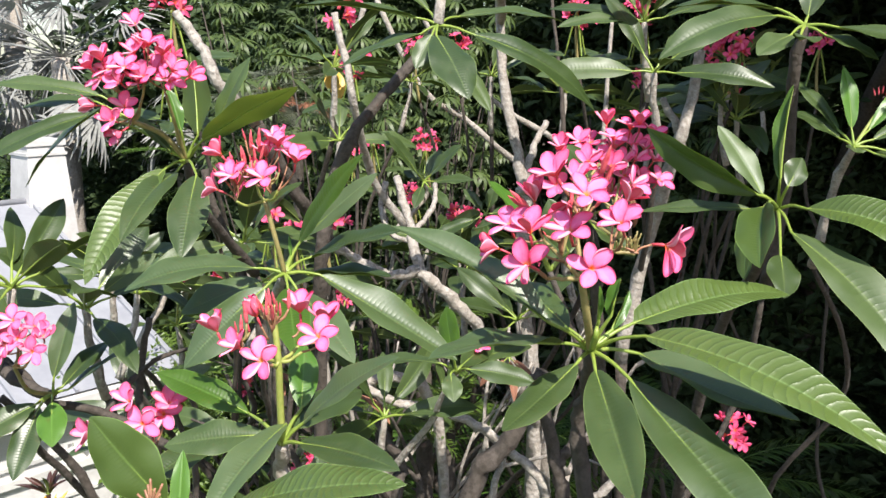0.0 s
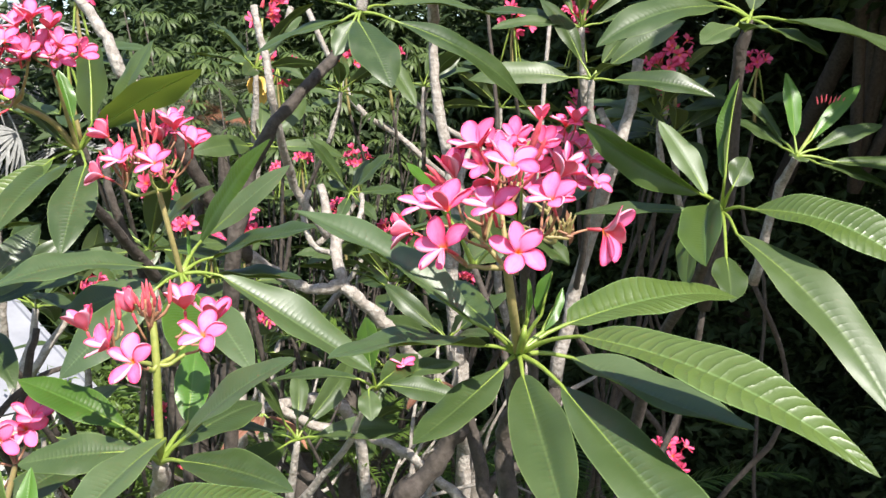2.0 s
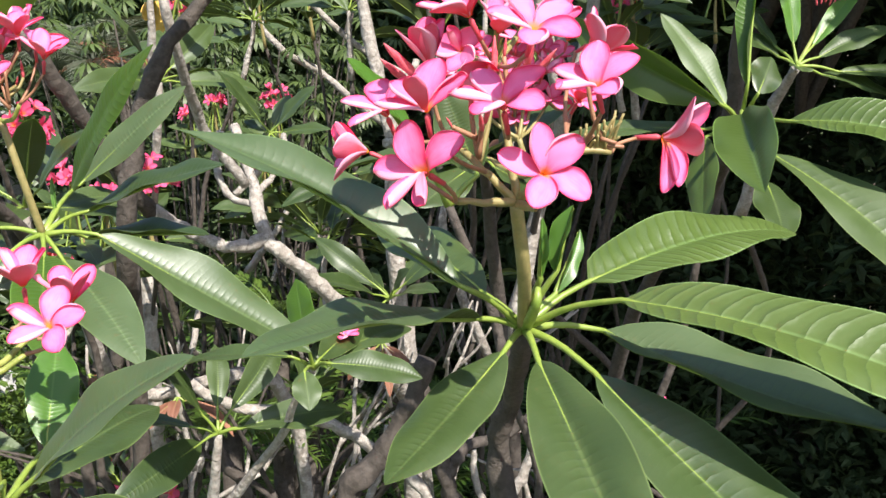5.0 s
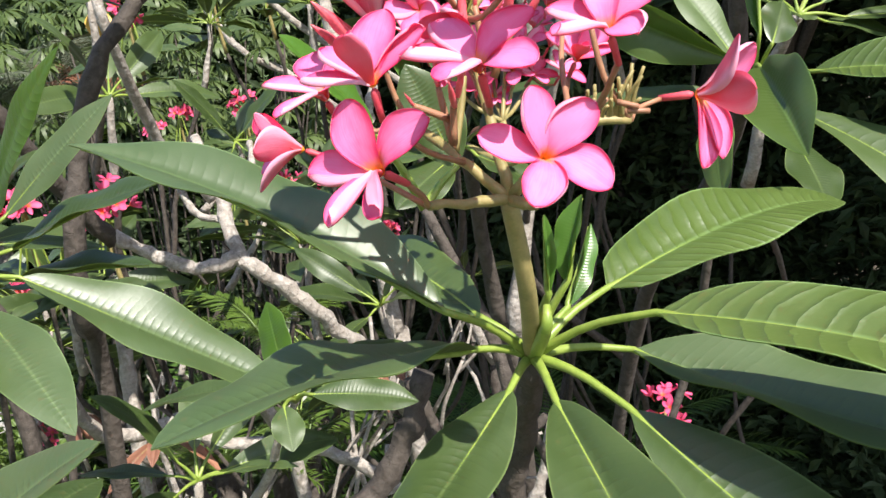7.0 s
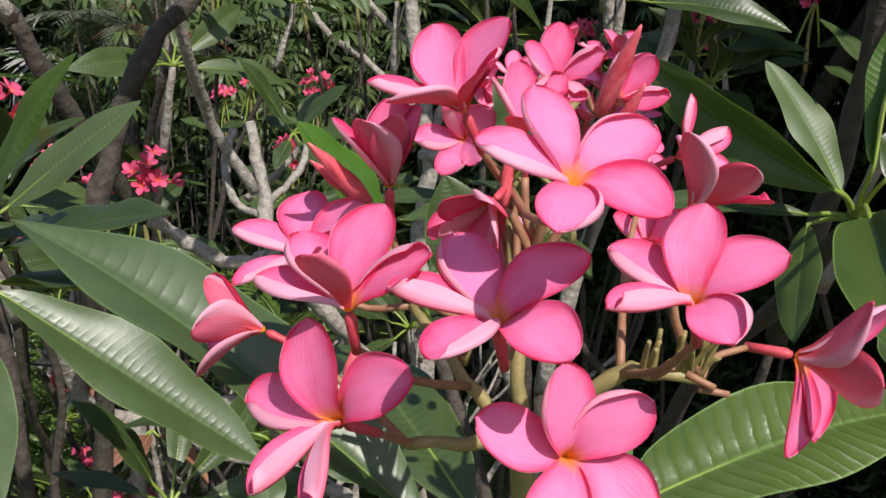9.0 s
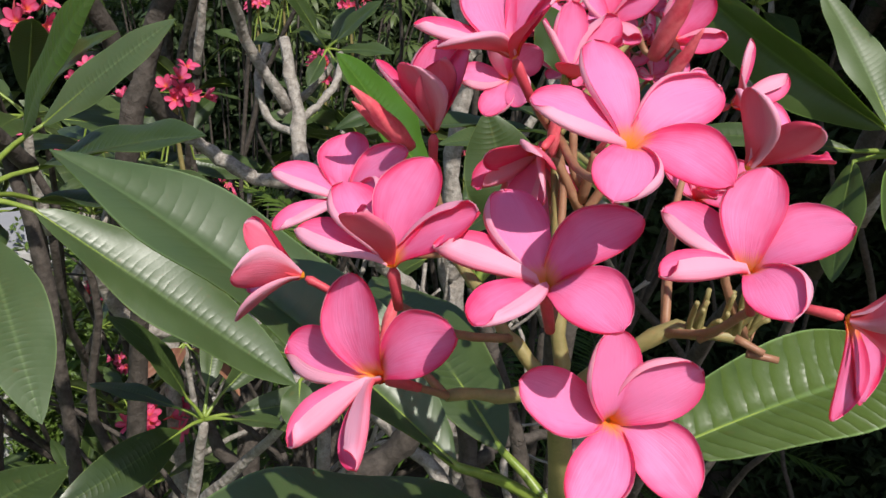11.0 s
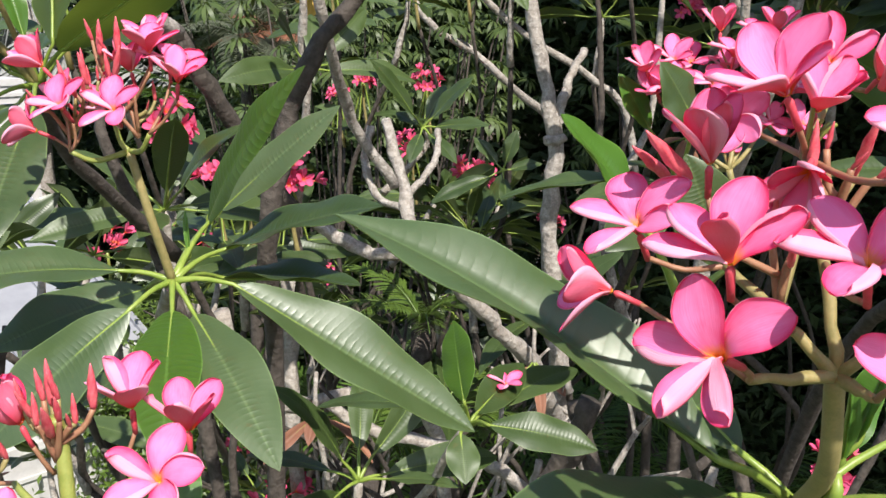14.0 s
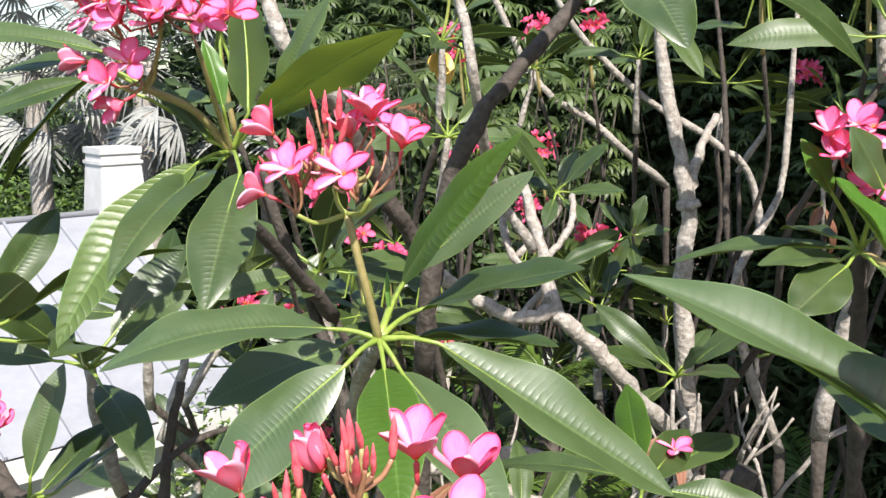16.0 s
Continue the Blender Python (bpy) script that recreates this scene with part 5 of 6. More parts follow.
limb(low, [(0.50, 3.2, 2.95), *down((0.50, 3.2, 2.95))], 0.026, 0.03, DARKSHADEBARK)
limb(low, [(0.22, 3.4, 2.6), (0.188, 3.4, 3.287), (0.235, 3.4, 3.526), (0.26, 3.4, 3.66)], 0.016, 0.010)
limb(low, [(0.22, 3.4, 2.62), *down((0.22, 3.4, 2.62))], 0.02, 0.024, DARKSHADEBARK)
limb(low, [*down((-0.154, 2.9, 3.545))[::-1], (-0.154, 2.9, 3.545), (-0.127, 2.9, 3.691), (-0.183, 2.9, 3.797), (-0.214, 2.9, 3.867)], 0.022, 0.012, DARKSHADEBARK)
limb(mid, [(-0.389, 3.474, 5.187), (-0.350, 3.446, 5.036), (-0.320, 3.414, 4.866), (-0.281, 3.714, 4.569), (-0.159, 3.797, 4.358)], 0.012, 0.016)
limb(mid, [(-0.873, 3.167, 5.174), (-0.785, 3.144, 5.055), (-0.723, 3.122, 4.935), (-0.653, 3.302, 4.810)], 0.016, 0.022)
limb(mid, [(-0.653, 3.302, 4.810), (-0.537, 3.454, 4.532), (-0.431, 3.632, 4.296)], 0.022, 0.024, DARKSHADEBARK)
limb(mid, [(1.029, 3.856, 5.061), (0.998, 3.820, 4.870), (0.945, 3.789, 4.699), (0.884, 4.009, 4.244), (0.790, 4.011, 3.707)], 0.02, 0.03)
limb(mid, [(0.790, 4.011, 3.707), *down((0.790, 4.011, 3.707))], 0.024, 0.024, DARKSHADEBARK)
limb(mid, [(0.903, 3.922, 4.868), (0.947, 3.851, 4.761), (0.956, 3.785, 4.678)], 0.014, 0.02)
limb(mid, [(0.825, 4.696, 5.289), (0.789, 4.616, 4.855), (0.763, 4.547, 4.482), (0.651, 4.500, 4.276), (0.591, 4.462, 4.090), (0.660, 4.521, 3.812), (0.821, 4.570, 3.433)], 0.008, 0.022)
limb(mid, [(0.821, 4.570, 3.433), *down((0.821, 4.570, 3.433))], 0.02, 0.02, DARKSHADEBARK)
limb(mid, [(0.571, 5.089, 5.338), (0.619, 5.016, 4.900), (0.635, 4.964, 4.600), (0.653, 4.896, 4.209), (0.825, 4.923, 3.695)], 0.008, 0.018, DARKSHADEBARK)
limb(mid, [(0.825, 4.923, 3.695), *down((0.825, 4.923, 3.695))], 0.016, 0.016, DARKSHADEBARK)
limb(mid, [(-0.419, 6.134, 5.414), (-0.203, 6.075, 4.971), (-0.051, 6.055, 4.779), (0.130, 6.053, 4.675), (0.311, 6.043, 4.527), (0.583, 6.231, 4.298)], 0.016, 0.02)
limb(mid, [(-0.092, 4.850, 5.227), (-0.015, 4.850, 5.100), (0.247, 4.900, 4.833), (0.583, 4.950, 4.622), (0.746, 5.000, 4.480), (0.814, 5.000, 4.190)], 0.011, 0.016, n=24)
limb(mid, [(0.583, 6.231, 4.298), *down((0.583, 6.231, 4.298))], 0.018, 0.018, DARKSHADEBARK)
limb(mid, [*down((-0.516, 3.939, 3.439))[::-1], (-0.516, 3.939, 3.439), (-0.522, 4.006, 3.817), (-0.534, 4.038, 4.006)], 0.028, 0.025)
limb(mid, [(-0.613, 3.431, 4.075), (-0.525, 3.582, 3.733), (-0.048, 3.809, 3.616), *down((-0.048, 3.809, 3.616))], 0.02, 0.025)


def forked(t, p, d, length, r, depth, g, bark):
    """A crooked limb that parts into thinner ones."""
    mid_ = p + d * length * 0.5 + Vector((g.uniform(-1, 1), g.uniform(-1, 1), g.uniform(-0.5, 0.5))) * 0.09 * length
    end = p + d * length
    stem(t, "limb" if r > 0.009 else "twig", [p, mid_, end], r, r * 0.75, bark, n=8, sides=7, knots=0.08)
    if depth == 0:
        return
    for k in range(g.choice((2, 2, 3))):
        n = (d + Vector((g.uniform(-1, 1), g.uniform(-0.7, 0.7), g.uniform(-0.45, 0.55))) * 0.85).normalized()
        forked(t, p.lerp(end, g.uniform(0.72, 1.0)) if k else end, n, length * g.uniform(0.6, 0.85), r * g.uniform(0.55, 0.72), depth - 1, g, bark)


for k, (fx, fy, fz, fd) in enumerate(((-0.35, 3.9, 2.3, 0.35), (0.15, 3.6, 2.3, -0.3), (0.45, 4.4, 2.4, 0.25), (-0.05, 4.6, 2.5, -0.5), (-0.75, 4.2, 2.3, 0.4))):
    bare = tree((fx, fy, 0.0), "bare forking plumeria tree of crooked grey twigs")
    g = random.Random(40 + k)
    foot = Vector((fx, fy, fz))
    limb(bare, [(fx, fy, 0), (fx + 0.04, fy, fz * 0.5), foot], 0.032, 0.022, DARKSHADEBARK, n=10)
    forked(bare, foot, Vector((fd, -0.12, 1)).normalized(), 0.66, 0.022, 3, g, DARKSHADEBARK if k % 2 else BARK)


# ---- what carries the branches ----
CARRIERS = []
for bx, by, hx in ((-0.95, 5.0, 0.05), (0.25, 5.5, -0.05), (1.45, 5.5, 0.05), (2.5, 5.0, 0.0), (-0.75, 3.4, 0.1), (0.55, 2.9, 0.05)):
    carrier = tree((bx, by, 0.0), "plumeria tree, trunk coloured dark for shade, parting into limbs")
    limb(carrier, [(bx, by, 0), (bx + hx, by, 0.8), (bx - hx, by, 1.7), (bx + hx, by + 0.05, 2.1)], 0.06, 0.035, DARKSHADEBARK, n=14)
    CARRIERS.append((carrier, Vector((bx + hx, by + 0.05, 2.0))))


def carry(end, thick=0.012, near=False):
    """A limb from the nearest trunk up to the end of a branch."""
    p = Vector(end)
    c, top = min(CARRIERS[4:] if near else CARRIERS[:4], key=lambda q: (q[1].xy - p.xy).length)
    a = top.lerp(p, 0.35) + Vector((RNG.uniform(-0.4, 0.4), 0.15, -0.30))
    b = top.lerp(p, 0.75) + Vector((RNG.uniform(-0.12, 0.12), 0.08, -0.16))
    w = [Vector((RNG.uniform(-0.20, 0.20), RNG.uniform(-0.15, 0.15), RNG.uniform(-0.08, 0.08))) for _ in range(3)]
    # Always the shade-dark bark, so the supports sink into the gloom.
    limb(c, [top, top.lerp(a, 0.5) + w[0], a, a.lerp(b, 0.5) + w[1], b, b.lerp(p, 0.5) + w[2] * 0.5, p], thick * 1.2, thick * 0.75, DARKSHADEBARK, n=26)


for end, near in (((0.293, 1.771, 4.102), True), ((-0.318, 1.765, 4.124), True), ((-0.453, 2.456, 4.246), True), ((-0.647, 3.162, 4.302), True), ((0.975, 3.707, 3.108), False), ((0.520, 2.905, 3.972), True),
                  ((0.985, 2.820, 4.312), True), ((1.346, 3.357, 4.284), False), ((-0.780, 2.770, 3.790), True), ((-0.227, 2.90, 3.622), True), ((0.152, 4.659, 3.861), False)):
    carry(end, 0.0125, near)
for end in ((-0.489, 1.486, 4.257), (-0.350, 1.481, 4.234)):
    carry(end, 0.008, True)
limb(pale, [(0.083, 3.182, 5.649), (0.190, 3.451, 5.461), (0.258, 4.322, 5.196)], 0.02, 0.022)
stem(lo, "branch_stem", [(-0.489, 1.486, 4.257), (-0.483, 1.472, 4.290)], 0.012, 0.010, BARK, n=4)
stem(lb, "branch_stem", [(-0.350, 1.481, 4.234), (-0.322, 1.448, 4.276)], 0.010, 0.006, DARKSHADEBARK, n=4)


# ---- background branches ----
def template(n, blooms, seed, size=1.0):
    """A whorl of leaves with or without a bloom cluster, standing at the origin."""
    global RNG
    RNG = random.Random(seed)
    t = thing("plumeria_branch", (0, 0, 0), "plumeria branch with whorl of green leaves" if not blooms else "plumeria branch with small pink bloom cluster", "flowering branch", "background plumeria branches")
    stem(t, "branch_stem", [(0, 0, 0), (0.01, 0, -0.12), (0.05, 0.02, -0.3)], 0.011, 0.015, BARK, n=8, knots=0.06)
    for k in range(n):
        az, el = k * 2.4 + RNG.uniform(-0.3, 0.3), radians(RNG.uniform(-10, 55))
        L = RNG.uniform(0.20, 0.34)
        d = Vector((math.cos(az) * math.cos(el), math.sin(az) * math.cos(el), math.sin(el)))
        leaf(t, d * 0.07, d * (0.07 + L) + Vector((0, 0, -0.04)), L * 0.27, RNG.uniform(0.04, 0.1), RNG.uniform(16, 32), RNG.uniform(10, 45), fine=False)
    if blooms:
        stem(t, "flower_stalk", [(0, 0, 0), (0.01, -0.02, 0.1), (0.0, -0.03, 0.2)], 0.006, 0.005, GREENSTALK, n=6)
        for k in range(blooms):
            d = Vector((RNG.uniform(-1, 1), RNG.uniform(-1, 0.4), RNG.uniform(-0.2, 1))).normalized()
            p = Vector((0, -0.03, 0.21)) + d * RNG.uniform(0.04, 0.09)
            part("flower", FAR[k % 4], t, m=Matrix.Translation(p) @ turn(d, RNG.uniform(0, 360)))
        for k in range(4):
            bud(t, (RNG.uniform(-0.03, 0.03), -0.03, 0.24), RNG.uniform(-60, 60), 70, 0.8)
    return t


TEMPLATES = [template(8, 0, 3), template(9, 9, 4), template(7, 0, 5), template(8, 12, 6), template(10, 0, 8)]
USED = set()


def shoot(kind, at, spin=0, lean=0, size=1.0):
    m = pose(*at, lean, 0, spin) @ Matrix.Diagonal((size, size, size, 1))
    t = TEMPLATES[kind]
    carry(m @ Vector((0.05, 0.02, -0.29)), 0.014 * size)
    if kind not in USED:
        USED.add(kind)
        t.matrix_basis = m
        return t
    ob = copy_thing(t, m)
    ob.matrix_basis = m
    return ob


# shoots that can be told apart
shoot(2, (0.797, 3.618, 4.975), 0, 10, 1.1)
shoot(3, (1.297, 4.451, 4.837), 0, 0, 1.0)
shoot(3, (0.769, 3.699, 5.164), 20, 0, 1.0)
shoot(1, (-0.466, 4.074, 4.993), 80, 0, 1.0)
shoot(1, (-0.722, 3.342, 4.373), 30, 0, 1.0)
shoot(0, (-1.099, 2.808, 4.266), 30, 10, 1.1)
shoot(4, (-1.192, 2.532, 4.398), 130, 10, 1.1)
shoot(0, (-1.222, 3.403, 4.229), 60, 10, 1.0)
shoot(2, (-0.181, 2.747, 3.936), 60, 10, 0.9)
shoot(2, (-0.442, 4.014, 4.687), 60, 10, 1.0)
shoot(0, (0.237, 4.700, 4.950), 40, 5, 0.95)
shoot(4, (-0.167, 5.000, 4.920), 140, 5, 0.9)
shoot(2, (0.670, 5.200, 4.855), 200, 0, 0.9)


def far_cluster(at, n, size, seed, leaves=4):
    """A rounded head of blooms with a few leaves under it."""
    g = random.Random(seed)
    t = thing("plumeria_branch", at, "distant plumeria branch end crowded with pink blooms", "flowering branch", "distant bloom heads")
    v = Vector(at)
    stem(t, "flower_stalk", [v + Vector((0.02, 0.04, -0.28)), v + Vector((0, 0.02, -0.12)), v], 0.009, 0.004, STALK, n=8)
    carry(v + Vector((0.02, 0.04, -0.27)), 0.010)
    for k in range(n):
        d = Vector((g.uniform(-1, 1), g.uniform(-1, 0.5), g.uniform(-0.5, 1))).normalized()
        part("flower", FAR[k % 4], t, m=Matrix.Translation(d * size * g.uniform(0.35, 1.0)) @ turn((d + Vector((0, -0.5, 0.4))).normalized(), g.uniform(0, 360)))
    for k in range(leaves):
        a = g.uniform(0, 6.3)
        d = Vector((math.cos(a), math.sin(a), g.uniform(-0.1, 0.4)))
        leaf(t, tuple(v + Vector((0, 0.02, -0.2)) + d * 0.05), tuple(v + Vector((0, 0.02, -0.24)) + d * 0.26), 0.07, 0.06, 24, 30, fine=False)


far_cluster((1.168, 3.589, 3.547), 11, 0.075, 20, 0)
far_cluster((-0.105, 6.026, 4.508), 12, 0.09, 1)
far_cluster((-0.444, 6.023, 4.520), 6, 0.05, 2)
far_cluster((-0.571, 6.003, 4.442), 6, 0.05, 3)
far_cluster((-0.152, 5.154, 4.272), 9, 0.09, 4)
far_cluster((-0.485, 3.837, 4.368), 9, 0.08, 5)
far_cluster((-0.607, 3.822, 4.310), 6, 0.06, 6)
far_cluster((-0.708, 3.836, 4.382), 5, 0.06, 7)
far_cluster((0.798, 3.857, 5.226), 13, 0.10, 8)
far_cluster((1.347, 4.394, 5.153), 9, 0.09, 9)
far_cluster((1.343, 4.569, 4.947), 12, 0.09, 10)
far_cluster((1.854, 4.734, 5.094), 6, 0.07, 11)
far_cluster((0.594, 4.288, 5.236), 7, 0.07, 12)
far_cluster((-0.455, 4.783, 5.019), 8, 0.08, 14)
far_cluster((-0.962, 3.445, 5.205), 7, 0.06, 15)
far_cluster((-0.954, 3.314, 5.004), 5, 0.05, 16)
far_cluster((-0.151, 5.283, 5.078), 7, 0.07, 18)
far_cluster((0.075, 5.106, 5.115), 6, 0.06, 19)
rs = random.Random(11)
for k in range(70):
    x, y = rs.uniform(-1.7, 2.6), rs.uniform(3.9, 6.6)
    z = rs.uniform(2.5, 5.0 if x > 0.9 else 4.1)
    if x > 0.1 and z < 3.4 + 0.9 * max(0.0, x - 0.4):
        continue
    shoot(rs.choice([0, 0, 2, 2, 4, 4, 0, 2, 1, 3]), (x, y, z), rs.uniform(0, 360), rs.uniform(-10, 30), rs.uniform(0.8, 1.25))


# ---- shrubs, palms, hedge ----
def foliage_mesh(name, centres, leaf_len, spread, mat, seed, per=60, droop=0.2):
    """Clumps of small folded leaves round the given centres."""
    g = np.random.default_rng(seed)
    c = np.repeat(np.array(centres, float), per, 0)
    n = len(c)
    at = c + g.normal(0, 1, (n, 3)) * spread
    d = g.normal(0, 1, (n, 3))
    d[:, 2] = d[:, 2] * 0.5 - droop
    d /= np.linalg.norm(d, axis=1)[:, None]
    up = g.normal(0, 0.5, (n, 3)) + np.array([0, -0.3, 1.0])
    s = np.cross(d, up)
    s /= np.linalg.norm(s, axis=1)[:, None]
    nn = np.cross(s, d)
    L = (leaf_len * g.uniform(0.6, 1.3, n))[:, None]
    w = L * 0.20
    V = np.stack([at, at + d * L * 0.5 + s * w + nn * w * 0.35, at + d * L - nn * L * 0.12, at + d * L * 0.5 - s * w + nn * w * 0.35, at + d * L * 0.5], 1)
    i = np.arange(n)[:, None] * 5
    F = np.concatenate([i + np.array([[0, 1, 4]]), i + np.array([[1, 2, 4]]), i + np.array([[4, 2, 3]]), i + np.array([[0, 4, 3]])])
    me = bpy.data.meshes.new(name)
    me.from_pydata(V.reshape(-1, 3).tolist(), [], F.tolist())
    uv = np.tile(np.array([[0, 0.5], [0.5, 1], [1, 0.5], [0.5, 0], [0.5, 0.5]]), (n, 1))
    me.uv_layers.new(name="UVMap").data.foreach_set("uv", uv[F.ravel()].astype(np.float32).ravel())
    me.materials.append(mat)
    return me


def small_leaf_material(name, a, b, through_colour, rough=0.42, gloss=0.5):
    m, t, p, out = nodes(name)
    r = add(t, "NewGeometry").outputs["Random Per Island"]
    pos = add(t, "TexCoord").outputs["Object"]
    col = mix(t, ramp(t, r, (0.0, 0.0), (1.0, 1.0)), a, b)
    col = mix(t, calc(t, "MULTIPLY", noisy(t, pos, 30.0), 0.3), col, tuple(1.6 * v for v in b))
    put(t, p.inputs["Base Color"], col)
    p.inputs["Roughness"].default_value = rough
    p.inputs["Specular IOR Level"].default_value = gloss
    see_through(t, p, out, through_colour, 0.15)
    return m


# Hedge leaves coloured extra dark: the deep shade behind is put into them.
HEDGE = small_leaf_material("hedge_leaf_shade_dark", (0.018, 0.032, 0.013), (0.044, 0.068, 0.024), (0.06, 0.10, 0.02), 0.6, 0.25)
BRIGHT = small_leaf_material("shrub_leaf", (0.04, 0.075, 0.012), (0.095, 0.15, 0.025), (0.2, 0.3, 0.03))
WHORL = small_leaf_material("umbrella_leaf", (0.032, 0.056, 0.014), (0.096, 0.134, 0.036), (0.15, 0.23, 0.03), 0.48, 0.45)
SILVER = plain("silver_palm", (0.170, 0.174, 0.170), (0.306, 0.306, 0.289), 0.6, 20.0, 0.001)
FROND = small_leaf_material("frond_leaf", (0.03, 0.07, 0.012), (0.07, 0.13, 0.02), (0.15, 0.25, 0.02))


def leafy_tree(at, lo, hi, n, mat, seed, label, leaf_len=0.13, per=60, spread=0.22, trunk=0.12, name="tree", droop=0.25):
    g = np.random.default_rng(seed)
    t = thing(name, at, label, "tree" if name == "tree" else "shrub")
    c = g.uniform(lo, hi, (n, 3))
    o = np.array(at)
    part("crown", foliage_mesh("crown", c - o, leaf_len, spread, mat, seed, per, droop), t)
    top = c.mean(0)
    stem(t, "trunk", [at, (at[0] + 0.1, at[1], at[2] + (top[2] - at[2]) * 0.5), top], trunk, trunk * 0.5, DARKSHADEBARK, n=10)
    for k in range(6):
        stem(t, "bough", [tuple(np.array(at) * 0.4 + top * 0.6), tuple(c[k] * 0.5 + top * 0.5), tuple(c[k])], trunk * 0.4, trunk * 0.12, DARKSHADEBARK, n=7, sides=6)
    return t


hedge_label = "dense evergreen tree, leaves coloured dark for deep shade"
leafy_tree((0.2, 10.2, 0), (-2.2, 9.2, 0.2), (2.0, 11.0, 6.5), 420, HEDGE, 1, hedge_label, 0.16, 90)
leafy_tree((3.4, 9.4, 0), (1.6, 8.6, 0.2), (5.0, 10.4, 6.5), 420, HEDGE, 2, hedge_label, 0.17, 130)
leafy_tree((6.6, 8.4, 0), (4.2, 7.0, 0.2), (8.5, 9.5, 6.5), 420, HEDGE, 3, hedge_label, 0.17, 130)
# Three crowns added out of view, to keep sun off the garden's right.
leafy_tree((3.6, 9.0, 0), (1.8, 4.6, 6.0), (5.6, 7.4, 8.2), 420, HEDGE, 4, "added evergreen tree, unseen overhead, that blocks sun from the garden", 0.24, 80)
leafy_tree((6.2, 5.2, 0), (2.1, 1.9, 6.3), (6.0, 4.0, 7.5), 420, HEDGE, 9, "added evergreen tree, unseen overhead, that blocks sun from the garden", 0.24, 80)
leafy_tree((7.8, 8.6, 0), (5.2, 3.6, 5.6), (10.5, 7.0, 8.2), 420, HEDGE, 7, "added evergreen tree, unseen overhead, that blocks sun from the garden", 0.24, 80)
leafy_tree((-1.6, 12.5, 0), (-4.2, 11.8, 3.5), (2.5, 13.5, 8.5), 420, HEDGE, 8, "tall green tree behind the garden, leaves coloured dark for shade", 0.24, 60, 0.3)
leafy_tree((4.5, 12.6, 0), (1.5, 11.6, 0.3), (9.5, 13.4, 8.0), 420, HEDGE, 10, "tall green tree behind the garden, leaves coloured dark for shade", 0.24, 70, 0.3)
leafy_tree((-3.4, 14.5, 0), (-5.5, 13.2, 0.5), (-1.4, 15.5, 5.4), 300, HEDGE, 5, "distant green tree behind the house, leaves coloured dark for shade", 0.25, 60, 0.35)
leafy_tree((-9.0, 19.0, 0), (-13.0, 18, 0.2), (-6.0, 21.0, 4.3), 240, HEDGE, 6, "distant green tree behind the house, leaves coloured dark for shade", 0.3, 60, 0.4)
leafy_tree((-8.2, 15.3, 0), (-10.2, 14.7, 0.3), (-6.9, 15.7, 3.15), 130, BRIGHT, 14, "sunlit yellow-green garden shrub behind the house", 0.14, 70, 0.2, 0.04, "shrub")


def whorl_mesh(seed):
    g = random.Random(seed)
    b = Build()
    for k in range(11):
        a = k * 2 * math.pi / 11 + g.uniform(-0.1, 0.1)
        d = np.array([math.cos(a), math.sin(a), 0])
        tip = d * 0.100 + np.array([0, 0, -0.070 + g.uniform(-0.02, 0.02)])
        mid_, nor, P, s, v, w = blade_lines(d * 0.015, tip, 0.024, 0.14, 14, 0, 6, 3, 0.0, g)
        b.sheet(P, s[:, None], (0.5 + 0.5 * v)[None, :])
    b.tube([(0, 0, 0), (0.02, 0.03, -0.16)], [0.003, 0.003], 5)
    return b.mesh("leaf_whorl", WHORL)


WHORLS = [whorl_mesh(k) for k in range(4)]


def umbrella_shrub(at, lo, hi, n, seed):
    g = random.Random(seed)
    t = thing("umbrella_shrub", at, "umbrella shrub with drooping finger-like leaf whorls", "shrub", "umbrella shrubs")
    o = Vector(at)
    for k in range(n):
        p = Vector([g.uniform(x, y) for x, y in zip(lo, hi)])
        m = Matrix.Translation(p - o) @ pose(0, 0, 0, g.uniform(-5, 28), g.uniform(-18, 18), 0) @ Matrix.Rotation(g.uniform(0, 6.3), 4, "Z") @ Matrix.Scale(g.uniform(0.75, 1.2), 4)
        part("leaf_whorl", WHORLS[k % 4], t, m=m)
        if k % 8 == 0:
            stem(t, "cane", [at, (at[0] * 0.5 + p.x * 0.5, at[1] * 0.3 + p.y * 0.7, p.z * 0.5), p], 0.012, 0.005, DARKSHADEBARK, n=8, sides=6)


umbrella_shrub((-0.7, 7.6, 0), (-1.8, 6.8, 4.1), (0.5, 8.0, 5.5), 190, 1)
umbrella_shrub((1.6, 7.8, 0), (0.4, 7.4, 3.6), (2.4, 8.2, 5.2), 55, 2)
umbrella_shrub((-0.4, 6.4, 0), (-1.3, 6.0, 4.3), (0.4, 6.8, 5.2), 75, 3)


